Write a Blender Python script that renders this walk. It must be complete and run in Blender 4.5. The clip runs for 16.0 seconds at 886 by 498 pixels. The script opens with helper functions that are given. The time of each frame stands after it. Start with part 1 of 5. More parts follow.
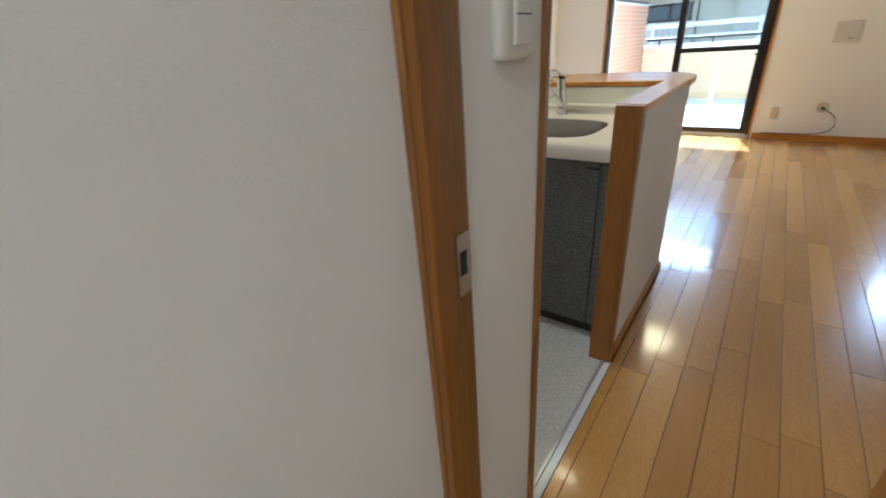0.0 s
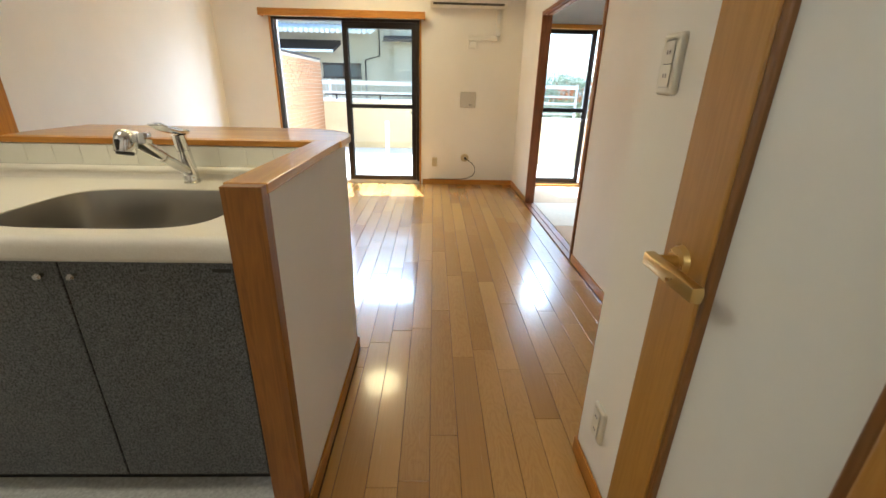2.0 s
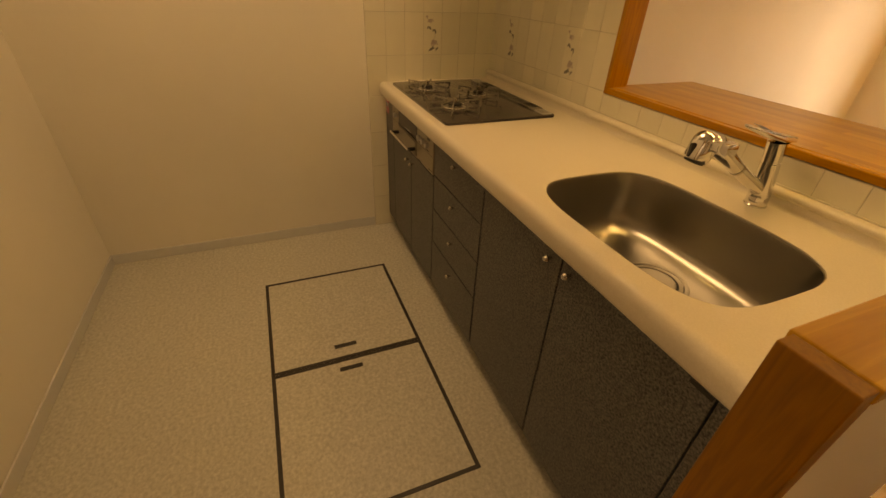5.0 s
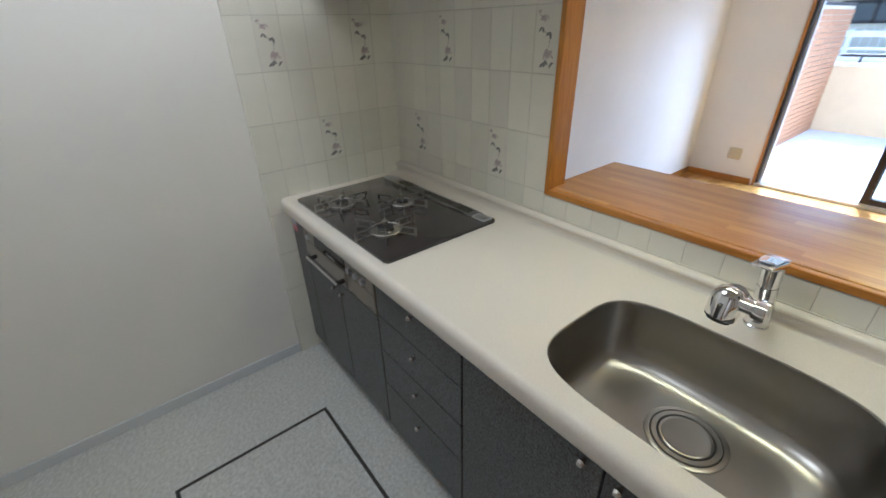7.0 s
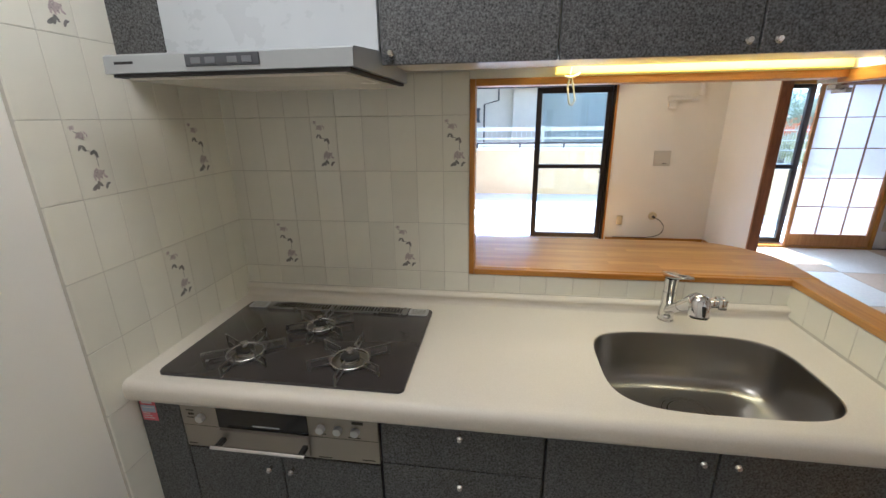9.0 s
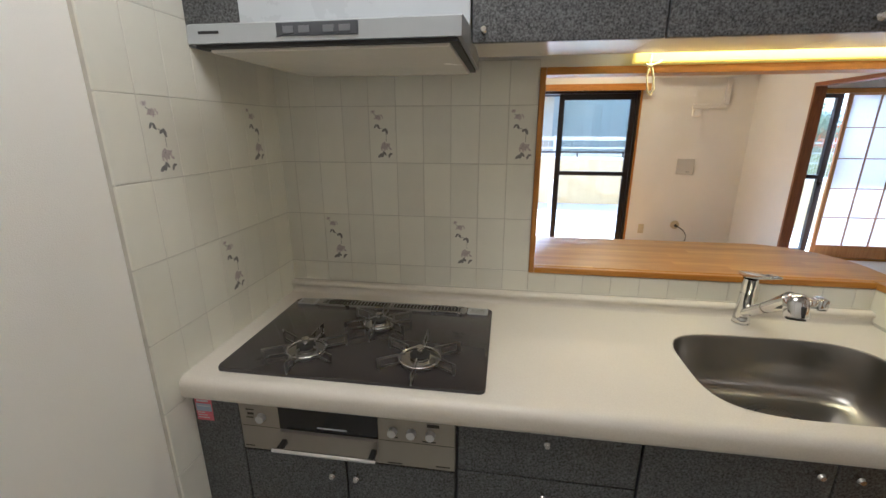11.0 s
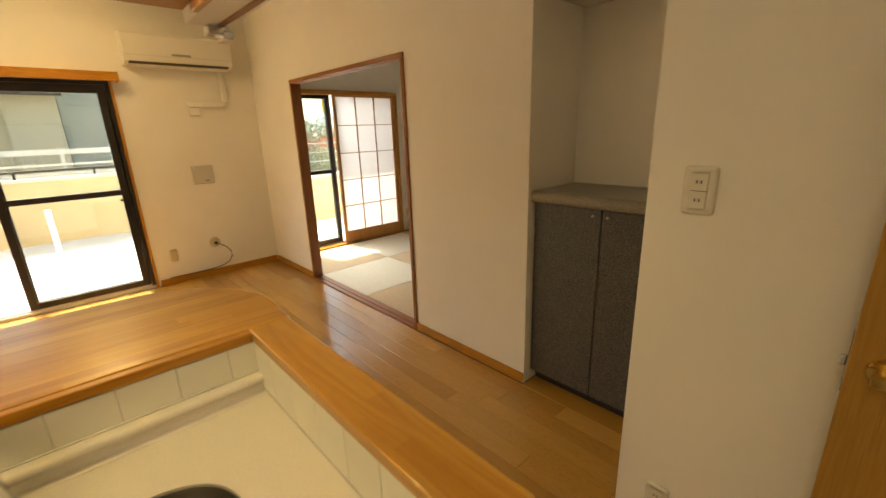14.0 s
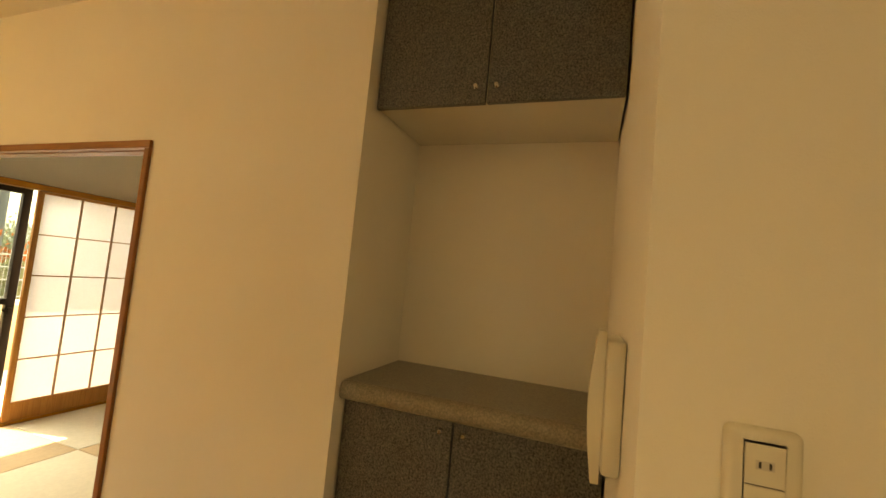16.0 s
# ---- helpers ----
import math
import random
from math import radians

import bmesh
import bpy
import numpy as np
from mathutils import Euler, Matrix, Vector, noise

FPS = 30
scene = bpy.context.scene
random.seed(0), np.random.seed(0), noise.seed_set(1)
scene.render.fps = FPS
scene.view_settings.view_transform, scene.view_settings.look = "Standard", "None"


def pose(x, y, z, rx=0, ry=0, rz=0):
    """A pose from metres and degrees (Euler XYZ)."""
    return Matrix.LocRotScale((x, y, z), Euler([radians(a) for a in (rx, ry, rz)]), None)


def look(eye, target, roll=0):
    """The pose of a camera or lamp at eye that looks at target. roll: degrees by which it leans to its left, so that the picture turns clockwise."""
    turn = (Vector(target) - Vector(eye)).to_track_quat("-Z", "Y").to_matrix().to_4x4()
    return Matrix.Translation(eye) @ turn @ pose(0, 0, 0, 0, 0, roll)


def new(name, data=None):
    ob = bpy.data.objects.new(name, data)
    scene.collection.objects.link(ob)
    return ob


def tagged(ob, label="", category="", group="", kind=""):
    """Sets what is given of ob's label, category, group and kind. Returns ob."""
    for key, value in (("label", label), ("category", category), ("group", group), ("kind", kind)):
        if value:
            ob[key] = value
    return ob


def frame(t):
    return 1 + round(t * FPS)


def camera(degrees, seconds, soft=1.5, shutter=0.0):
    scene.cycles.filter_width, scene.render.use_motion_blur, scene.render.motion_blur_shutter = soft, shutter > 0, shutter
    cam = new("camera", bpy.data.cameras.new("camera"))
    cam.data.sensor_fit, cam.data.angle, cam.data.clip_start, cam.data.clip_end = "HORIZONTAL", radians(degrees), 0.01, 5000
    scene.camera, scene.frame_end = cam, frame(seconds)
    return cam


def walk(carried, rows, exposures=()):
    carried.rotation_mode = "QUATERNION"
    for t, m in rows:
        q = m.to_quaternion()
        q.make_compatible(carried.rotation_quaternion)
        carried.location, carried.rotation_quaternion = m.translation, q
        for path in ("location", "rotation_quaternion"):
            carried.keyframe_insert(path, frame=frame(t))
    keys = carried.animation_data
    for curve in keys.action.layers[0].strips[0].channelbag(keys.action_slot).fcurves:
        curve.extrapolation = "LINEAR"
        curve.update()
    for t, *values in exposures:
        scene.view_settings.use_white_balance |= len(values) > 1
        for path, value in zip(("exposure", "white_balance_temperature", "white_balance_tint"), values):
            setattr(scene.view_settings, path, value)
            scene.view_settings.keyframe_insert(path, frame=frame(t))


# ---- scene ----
cam = camera(93.9, 16.0, shutter=0.15)
PATH = [
    (0, (2.46, -2.119, 1.194), (1.343, -0.711, 0.316), -4.5),
    (0.5, (2.453, -1.929, 1.191), (1.871, -0.238, 0.296), -3.4),
    (1, (2.494, -1.81, 1.181), (2.33, -0.041, 0.262), -2.3),
    (1.5, (2.523, -1.661, 1.179), (2.557, 0.148, 0.327), 0.3),
    (2, (2.509, -1.555, 1.187), (2.562, 0.307, 0.458), 1.3),
    (2.5, (2.488, -1.449, 1.27), (2.493, 0.463, 0.683), 0.9),
    (3, (2.445, -1.418, 1.339), (2.23, 0.504, 0.828), 0.4),
    (3.5, (2.394, -1.38, 1.349), (1.693, 0.387, 0.728), 1.1),
    (4, (2.381, -1.316, 1.344), (1.151, 0.032, 0.526), 2.1),
    (4.5, (2.334, -1.275, 1.317), (0.834, -0.42, 0.307), 3.0),
    (4.7, (2.295, -1.245, 1.302), (0.755, -0.585, 0.211), 2.7),
    (6.8, (1.892, -1.141, 1.498), (0.432, -0.236, 0.474), -1.2),
    (7, (1.806, -1.159, 1.506), (0.422, -0.068, 0.56), -1.5),
    (7.5, (1.537, -1.176, 1.527), (0.486, 0.348, 0.77), -1.6),
    (8, (1.265, -1.27, 1.557), (0.655, 0.512, 0.884), -2.3),
    (10.3, (0.95, -1.677, 1.532), (0.748, 0.231, 0.967), -0.5),
    (10.5, (0.905, -1.617, 1.518), (0.652, 0.288, 0.963), -0.5),
    (11, (0.839, -1.492, 1.487), (0.555, 0.406, 0.925), -0.0),
    (11.5, (0.873, -1.442, 1.471), (0.628, 0.463, 0.914), -0.3),
    (12, (1.032, -1.398, 1.464), (0.971, 0.514, 0.88), -1.2),
    (12.5, (1.253, -1.322, 1.441), (1.526, 0.563, 0.831), -2.2),
    (13, (1.444, -1.225, 1.424), (2.098, 0.556, 0.791), -2.8),
    (13.5, (1.607, -1.049, 1.433), (2.666, 0.535, 0.826), -2.5),
    (14, (1.829, -0.919, 1.415), (3.125, 0.498, 0.857), -1.9),
    (14.5, (2.065, -0.806, 1.407), (3.502, 0.486, 0.893), -1.1),
    (15, (2.242, -0.648, 1.401), (3.889, 0.409, 0.986), 0.5),
    (15.5, (2.348, -0.472, 1.452), (4.196, 0.285, 1.338), 2.9),
    (16, (2.434, -0.393, 1.439), (4.311, 0.282, 1.584), 5.4),
]
EXPOSURES = [
    (0.0, 1.95, 4750, 6), (0.5, 2.45, 4450, 6), (1.3, 2.3, 4550, 6), (1.9, 2.08, 5200, 5), (2.5, 1.72, 7200, 10), (3.4, 1.17, 12600, 20), (4.7, 1.25, 19000, 25),
    (6.6, 1.86, 4500, 9), (8.2, 1.82, 4750, 12), (10.5, 1.86, 4900, 11), (11.5, 1.82, 5000, 12), (11.9, 1.88, 5150, 11), (12.5, 1.84, 5000, 10), (13.4, 1.64, 7300, 8), (14.0, 1.62, 8300, 7), (14.6, 1.6, 9800, 6), (15.4, 1.64, 14300, 10), (16.0, 1.76, 13200, 6),
]
walk(cam, [(t, look(eye, target, roll)) for t, eye, target, roll in PATH], EXPOSURES)
SKY, SUN, DOOR_LIGHT, KITCHEN_LIGHT, STRIP_LIGHT, HALL_FILL, LAMP_GLOW, TUBE_GLOW = 0.15, 5.0, 44.0, 4.0, 1.0, 3.4, 5.5, 0.20

# ---------------------------------------------------------------- light
SUN_TRAVEL = Vector((0.16, -0.66, -0.80)).normalized()
world = bpy.data.worlds.new("sky")
scene.world = world
world.use_nodes = True
wn = world.node_tree.nodes
sky = wn.new("ShaderNodeTexSky")
sky.sky_type = "NISHITA"
sky.sun_disc = False
sky.sun_elevation = math.asin(-SUN_TRAVEL.z)
sky.sun_rotation = math.atan2(-SUN_TRAVEL.x, -SUN_TRAVEL.y)
world.node_tree.links.new(sky.outputs[0], wn["Background"].inputs[0])
wn["Background"].inputs[1].default_value = SKY

sun = new("sun", bpy.data.lights.new("sun", "SUN"))
sun.data.energy, sun.data.angle, sun.data.color = SUN, radians(0.6), (1.0, 0.94, 0.85)
sun.rotation_euler = SUN_TRAVEL.to_track_quat("-Z", "Y").to_euler()


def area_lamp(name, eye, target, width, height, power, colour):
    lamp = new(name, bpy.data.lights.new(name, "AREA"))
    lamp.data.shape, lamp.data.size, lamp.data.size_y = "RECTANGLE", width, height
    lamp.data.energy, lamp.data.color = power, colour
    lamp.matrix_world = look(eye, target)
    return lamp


# sky light that falls in under the balcony slab at the two terrace doors
area_lamp("sky_light_living", (1.48, 4.56, 2.23), (1.48, 3.56, -0.47), 1.66, 1.05, DOOR_LIGHT, (0.84, 0.92, 1.0))
area_lamp("sky_light_tatami", (4.10, 4.56, 2.23), (4.10, 3.56, -0.47), 0.70, 1.05, DOOR_LIGHT * 1.05, (0.84, 0.92, 1.0))
# lights that are on: kitchen ceiling (out of view), strip under the wall cabinets
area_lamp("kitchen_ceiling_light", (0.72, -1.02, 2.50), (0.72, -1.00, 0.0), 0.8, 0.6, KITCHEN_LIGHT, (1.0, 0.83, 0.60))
area_lamp("strip_light_tube", (1.64, -0.076, 1.728), (1.64, -0.076, 0.0), 0.82, 0.055, STRIP_LIGHT, (1.0, 0.83, 0.45))
# unseen fill lamp, added to brighten the hall walls and jamb
area_lamp("hall_fill_light", (2.62, -3.25, 2.38), (2.62, -3.20, 0.0), 0.25, 0.25, HALL_FILL, (1.0, 0.90, 0.76))


# ---------------------------------------------------------------- materials
def nodes_of(name):
    m = bpy.data.materials.new(name)
    m.use_nodes = True
    return m, m.node_tree.nodes, m.node_tree.links, m.node_tree.nodes["Principled BSDF"]


def node(nodes, links, kind, sets=(), **ins):
    n = nodes.new(kind)
    for k, v in sets:
        setattr(n, k, v)
    for k, v in ins.items():
        key = k.replace("_", " ")
        s = n.inputs[int(k[1:])] if k[0] == "i" and k[1:].isdigit() else n.inputs[key]
        if hasattr(v, "is_output"):
            links.new(v, s)
        else:
            s.default_value = v
    return n


def ramp(nodes, links, fac, stops):
    r = nodes.new("ShaderNodeValToRGB")
    while len(r.color_ramp.elements) < len(stops):
        r.color_ramp.elements.new(0.5)
    for e, (p, c) in zip(r.color_ramp.elements, stops):
        e.position, e.color = p, (*c, 1)
    links.new(fac, r.inputs[0])
    return r.outputs[0]


def shade(c, k):
    return tuple(min(1, v * k) for v in c)


def plain(name, colour, rough=0.5, metal=0.0, vary=0.06, scale=6.0, bump=0.0, bump_scale=200.0, coat=0.0, spec=0.5, spread=0.06):
    """Paint, plastic, plaster, metal: a colour with faint large and small variation and fine relief."""
    m, n, l, b = nodes_of(name)
    tc = n.new("ShaderNodeTexCoord").outputs["Object"]
    big = node(n, l, "ShaderNodeTexNoise", Vector=tc, Scale=scale, Detail=5.0, Roughness=0.6)
    l.new(ramp(n, l, big.outputs[0], [(0.3, shade(colour, 1 - vary)), (0.7, shade(colour, 1 + vary))]), b.inputs["Base Color"])
    rr = node(n, l, "ShaderNodeMapRange", Value=big.outputs[0], i3=max(0.02, rough - spread), i4=min(1, rough + spread))
    l.new(rr.outputs[0], b.inputs["Roughness"])
    b.inputs["Metallic"].default_value = metal
    b.inputs["Coat Weight"].default_value = coat
    b.inputs["Specular IOR Level"].default_value = spec
    if bump:
        fine = node(n, l, "ShaderNodeTexNoise", Vector=tc, Scale=bump_scale, Detail=3.0)
        bp = node(n, l, "ShaderNodeBump", Height=fine.outputs[0], Strength=bump, Distance=0.002)
        l.new(bp.outputs[0], b.inputs["Normal"])
    return m


def speckled(name, dark, light, scale, rough, bump=0.15):
    """Stone-patterned laminate and vinyl: fine two-tone flecks over cloudy patches."""
    m, n, l, b = nodes_of(name)
    tc = n.new("ShaderNodeTexCoord").outputs["Object"]
    fleck = node(n, l, "ShaderNodeTexNoise", Vector=tc, Scale=scale, Detail=2.0, Roughness=0.7)
    cloud = node(n, l, "ShaderNodeTexNoise", Vector=tc, Scale=scale * 0.12, Detail=4.0)
    mix = node(n, l, "ShaderNodeMath", (("operation", "MULTIPLY_ADD"),), i0=cloud.outputs[0], i1=0.10, i2=fleck.outputs[0])
    l.new(ramp(n, l, mix.outputs[0], [(0.36, dark), (0.78, light)]), b.inputs["Base Color"])
    b.inputs["Roughness"].default_value = rough
    bp = node(n, l, "ShaderNodeBump", Height=fleck.outputs[0], Strength=bump, Distance=0.001)
    l.new(bp.outputs[0], b.inputs["Normal"])
    return m


def wood(name, dark, light, axis, rough=0.35, grain=1.0, per_piece=False, coat=0.0, contrast=1.0, stave=0.0):
    """Wood with long grain along one axis; per_piece shifts tone and figure from piece to piece."""
    m, n, l, b = nodes_of(name)
    tc = n.new("ShaderNodeTexCoord").outputs["Object"]
    info = n.new("ShaderNodeObjectInfo")
    vec = tc
    if per_piece:
        off = node(n, l, "ShaderNodeVectorMath", (("operation", "SCALE"),), i0=(37.0, 51.0, 23.0), Scale=info.outputs["Random"])
        vec = node(n, l, "ShaderNodeVectorMath", (("operation", "ADD"),), i0=tc, i1=off.outputs[0]).outputs[0]
    long, cross = 1.6 * grain, 22.0 * grain
    s = [cross] * 3
    s[axis] = long
    mp = node(n, l, "ShaderNodeMapping", Vector=vec, Scale=tuple(s))
    fig = node(n, l, "ShaderNodeTexNoise", Vector=mp.outputs[0], Scale=1.0, Detail=3.0, Roughness=0.55, Distortion=0.6)
    rings = node(n, l, "ShaderNodeMath", (("operation", "PINGPONG"),), i0=node(n, l, "ShaderNodeMath", (("operation", "MULTIPLY"),), i0=fig.outputs[0], i1=5.0).outputs[0], i1=0.5)
    s2 = [160.0 * grain] * 3
    s2[axis] = 5.0 * grain
    mp2 = node(n, l, "ShaderNodeMapping", Vector=vec, Scale=tuple(s2))
    fine = node(n, l, "ShaderNodeTexNoise", Vector=mp2.outputs[0], Scale=1.0, Detail=4.0, Roughness=0.7)
    a = node(n, l, "ShaderNodeMath", (("operation", "MULTIPLY_ADD"),), i0=rings.outputs[0], i1=0.7 * contrast, i2=node(n, l, "ShaderNodeMath", (("operation", "MULTIPLY"),), i0=fine.outputs[0], i1=0.6).outputs[0])
    fac = a.outputs[0]
    if per_piece:
        fac = node(n, l, "ShaderNodeMath", (("operation", "MULTIPLY_ADD"),), i0=info.outputs["Random"], i1=0.46, i2=node(n, l, "ShaderNodeMath", (("operation", "SUBTRACT"),), i0=fac, i1=0.20).outputs[0]).outputs[0]
    if stave:
        # glued staves: each strip and each length of a strip has its own tone
        def op(kind, a, c=0.0, d=0.0):
            return node(n, l, "ShaderNodeMath", (("operation", kind),), i0=a, i1=c, i2=d).outputs[0]

        sep = node(n, l, "ShaderNodeSeparateXYZ", Vector=tc)
        row = op("FLOOR", op("DIVIDE", sep.outputs[1 - axis], stave))
        shift = op("FRACT", op("MULTIPLY", op("SINE", op("MULTIPLY", row, 12.9898)), 437.58))
        col = op("FLOOR", op("ADD", op("MULTIPLY", sep.outputs[axis], 1.7), shift))
        cell = node(n, l, "ShaderNodeCombineXYZ", X=row, Y=col)
        tone = node(n, l, "ShaderNodeTexWhiteNoise", Vector=cell.outputs[0])
        fac = op("MULTIPLY_ADD", tone.outputs[0], 0.55, op("MULTIPLY_ADD", fac, 0.75, -0.16))
    l.new(ramp(n, l, fac, [(0.15, dark), (0.85, light)]), b.inputs["Base Color"])
    rr = node(n, l, "ShaderNodeMapRange", Value=fine.outputs[0], i3=max(0.02, rough - 0.04), i4=rough + 0.08)
    l.new(rr.outputs[0], b.inputs["Roughness"])
    b.inputs["Coat Weight"].default_value = coat
    b.inputs["Coat Roughness"].default_value = 0.11
    bp = node(n, l, "ShaderNodeBump", Height=fine.outputs[0], Strength=0.05, Distance=0.001)
    l.new(bp.outputs[0], b.inputs["Normal"])
    return m


def oak(name, dark, light, rough=0.24, coat=0.65):
    """Varnished oak board, grain along y: tone and figure differ from board to board, arched growth lines on some."""
    m, n, l, b = nodes_of(name)

    def op(kind, a, c=0.0, d=0.0):
        return node(n, l, "ShaderNodeMath", (("operation", kind),), i0=a, i1=c, i2=d).outputs[0]

    tc = n.new("ShaderNodeTexCoord").outputs["Object"]
    rand = n.new("ShaderNodeObjectInfo").outputs["Random"]
    r2 = op("FRACT", op("MULTIPLY", rand, 17.31))
    r3 = op("FRACT", op("MULTIPLY", rand, 53.77))
    off = node(n, l, "ShaderNodeVectorMath", (("operation", "SCALE"),), i0=(37.0, 51.0, 23.0), Scale=rand)
    vec = node(n, l, "ShaderNodeVectorMath", (("operation", "ADD"),), i0=tc, i1=off.outputs[0]).outputs[0]
    sep = node(n, l, "ShaderNodeSeparateXYZ", Vector=tc)
    u = op("ADD", sep.outputs[0], op("MULTIPLY_ADD", r3, 0.05, -0.025))
    sway = node(n, l, "ShaderNodeTexNoise", Vector=node(n, l, "ShaderNodeMapping", Vector=vec, Scale=(26.0, 9.0, 1.0)).outputs[0], Scale=1.0, Detail=3.0, Roughness=0.55)
    g = op("MULTIPLY_ADD", sep.outputs[1], op("MULTIPLY_ADD", r2, 34.0, -17.0), op("MULTIPLY", op("MULTIPLY", u, u), 1000.0))
    g = op("MULTIPLY_ADD", sway.outputs[0], 5.0, g)
    lines = op("POWER", op("PINGPONG", g, 0.5), 1.6)
    fine = node(n, l, "ShaderNodeTexNoise", Vector=node(n, l, "ShaderNodeMapping", Vector=vec, Scale=(150.0, 4.0, 1.0)).outputs[0], Scale=1.0, Detail=4.0, Roughness=0.65)
    pore = node(n, l, "ShaderNodeTexNoise", Vector=node(n, l, "ShaderNodeMapping", Vector=vec, Scale=(700.0, 30.0, 1.0)).outputs[0], Scale=1.0, Detail=2.0)
    tone = op("MULTIPLY_ADD", r3, 0.50, op("MULTIPLY", fine.outputs[0], 0.34))
    figure = op("MULTIPLY", op("SUBTRACT", 0.33, lines), op("MULTIPLY", op("GREATER_THAN", r2, 0.35), 0.50))
    fac = op("ADD", op("ADD", tone, figure), op("MULTIPLY", pore.outputs[0], 0.16))
    l.new(ramp(n, l, fac, [(0.08, dark), (0.88, light)]), b.inputs["Base Color"])
    rr = node(n, l, "ShaderNodeMapRange", Value=fine.outputs[0], i3=rough - 0.03, i4=rough + 0.06)
    l.new(rr.outputs[0], b.inputs["Roughness"])
    b.inputs["Coat Weight"].default_value = coat
    b.inputs["Coat Roughness"].default_value = 0.085
    b.inputs["Coat IOR"].default_value = 1.52
    bp = node(n, l, "ShaderNodeBump", Height=fine.outputs[0], Strength=0.04, Distance=0.001)
    l.new(bp.outputs[0], b.inputs["Normal"])
    return m


def tile_glaze(name, colour, bump=0.1):
    m, n, l, b = nodes_of(name)
    tc = n.new("ShaderNodeTexCoord").outputs["Object"]
    info = n.new("ShaderNodeObjectInfo")
    cloud = node(n, l, "ShaderNodeTexNoise", Vector=tc, Scale=14.0, Detail=3.0)
    f = node(n, l, "ShaderNodeMath", (("operation", "MULTIPLY_ADD"),), i0=info.outputs["Random"], i1=0.5, i2=node(n, l, "ShaderNodeMath", (("operation", "MULTIPLY"),), i0=cloud.outputs[0], i1=0.5).outputs[0])
    l.new(ramp(n, l, f.outputs[0], [(0.2, shade(colour, 0.94)), (0.8, shade(colour, 1.05))]), b.inputs["Base Color"])
    b.inputs["Roughness"].default_value = 0.28
    wave = node(n, l, "ShaderNodeTexNoise", Vector=tc, Scale=30.0, Detail=2.0)
    bp = node(n, l, "ShaderNodeBump", Height=wave.outputs[0], Strength=bump, Distance=0.004)
    l.new(bp.outputs[0], b.inputs["Normal"])
    return m


def glowing(name, colour, strength):
    m, n, l, b = nodes_of(name)
    b.inputs["Base Color"].default_value = (*colour, 1)
    b.inputs["Emission Color"].default_value = (*colour, 1)
    b.inputs["Emission Strength"].default_value = strength
    return m


def clear_glass(name, tint=(0.96, 0.98, 0.97)):
    m, n, l, b = nodes_of(name)
    tr = node(n, l, "ShaderNodeBsdfTransparent", Color=(*tint, 1))
    gl = node(n, l, "ShaderNodeBsdfGlossy", Roughness=0.01)
    fr = node(n, l, "ShaderNodeFresnel", IOR=1.45)
    mx = node(n, l, "ShaderNodeMixShader", i0=fr.outputs[0], i1=tr.outputs[0], i2=gl.outputs[0])
    l.new(mx.outputs[0], n["Material Output"].inputs[0])
    return m


def paper(name, colour, through_light):
    m, n, l, b = nodes_of(name)
    tc = n.new("ShaderNodeTexCoord").outputs["Object"]
    fib = node(n, l, "ShaderNodeTexNoise", Vector=tc, Scale=60.0, Detail=5.0, Roughness=0.7)
    col = ramp(n, l, fib.outputs[0], [(0.3, shade(colour, 0.95)), (0.7, colour)])
    df = node(n, l, "ShaderNodeBsdfDiffuse", Color=col)
    tl = node(n, l, "ShaderNodeBsdfTranslucent", Color=col)
    mx = node(n, l, "ShaderNodeMixShader", i0=through_light, i1=df.outputs[0], i2=tl.outputs[0])
    l.new(mx.outputs[0], n["Material Output"].inputs[0])
    return m


WALLPAPER = plain("cream wallpaper", (0.87, 0.84, 0.78), 0.85, vary=0.025, scale=2.0, bump=0.35, bump_scale=420)
CEILING_PAPER = plain("ceiling wallpaper", (0.86, 0.83, 0.77), 0.9, vary=0.02, scale=2.0, bump=0.3, bump_scale=350)
FLOOR_WOOD = oak("varnished oak planks", (0.33, 0.155, 0.030), (0.555, 0.305, 0.076))
HALL_WOOD = wood("varnished oak hall boards", (0.40, 0.215, 0.055), (0.58, 0.34, 0.11), 1, 0.24, 0.7, coat=0.4, contrast=0.5)
SUBFLOOR = plain("dark plank joints", (0.10, 0.05, 0.02), 0.7)
TRIM_X = wood("orange pine trim along x", (0.35, 0.135, 0.012), (0.55, 0.250, 0.032), 0, 0.32, 1.3)
TRIM_Y = wood("orange pine trim along y", (0.35, 0.135, 0.012), (0.55, 0.250, 0.032), 1, 0.32, 1.3)
TRIM_Z = wood("orange pine trim upright", (0.35, 0.135, 0.012), (0.55, 0.250, 0.032), 2, 0.32, 1.3)
POST_Z = wood("reddish post", (0.17, 0.058, 0.006), (0.31, 0.122, 0.014), 2, 0.32, 1.1)
FRAME_Z = wood("reddish door frame upright", (0.20, 0.065, 0.018), (0.36, 0.135, 0.040), 2, 0.35, 1.2)
JAMB_Z = wood("golden-brown hall jamb", (0.18, 0.075, 0.014), (0.33, 0.150, 0.030), 2, 0.35, 1.2)
FRAME_Y = wood("reddish door frame along y", (0.20, 0.065, 0.018), (0.36, 0.135, 0.040), 1, 0.35, 1.2)
CAP_X = wood("laminated wood counter along x", (0.42, 0.185, 0.026), (0.64, 0.340, 0.070), 0, 0.28, 1.0, coat=0.4, stave=0.034)
CAP_Y = wood("laminated wood cap along y", (0.42, 0.185, 0.026), (0.64, 0.340, 0.070), 1, 0.28, 1.0, coat=0.4, stave=0.034)
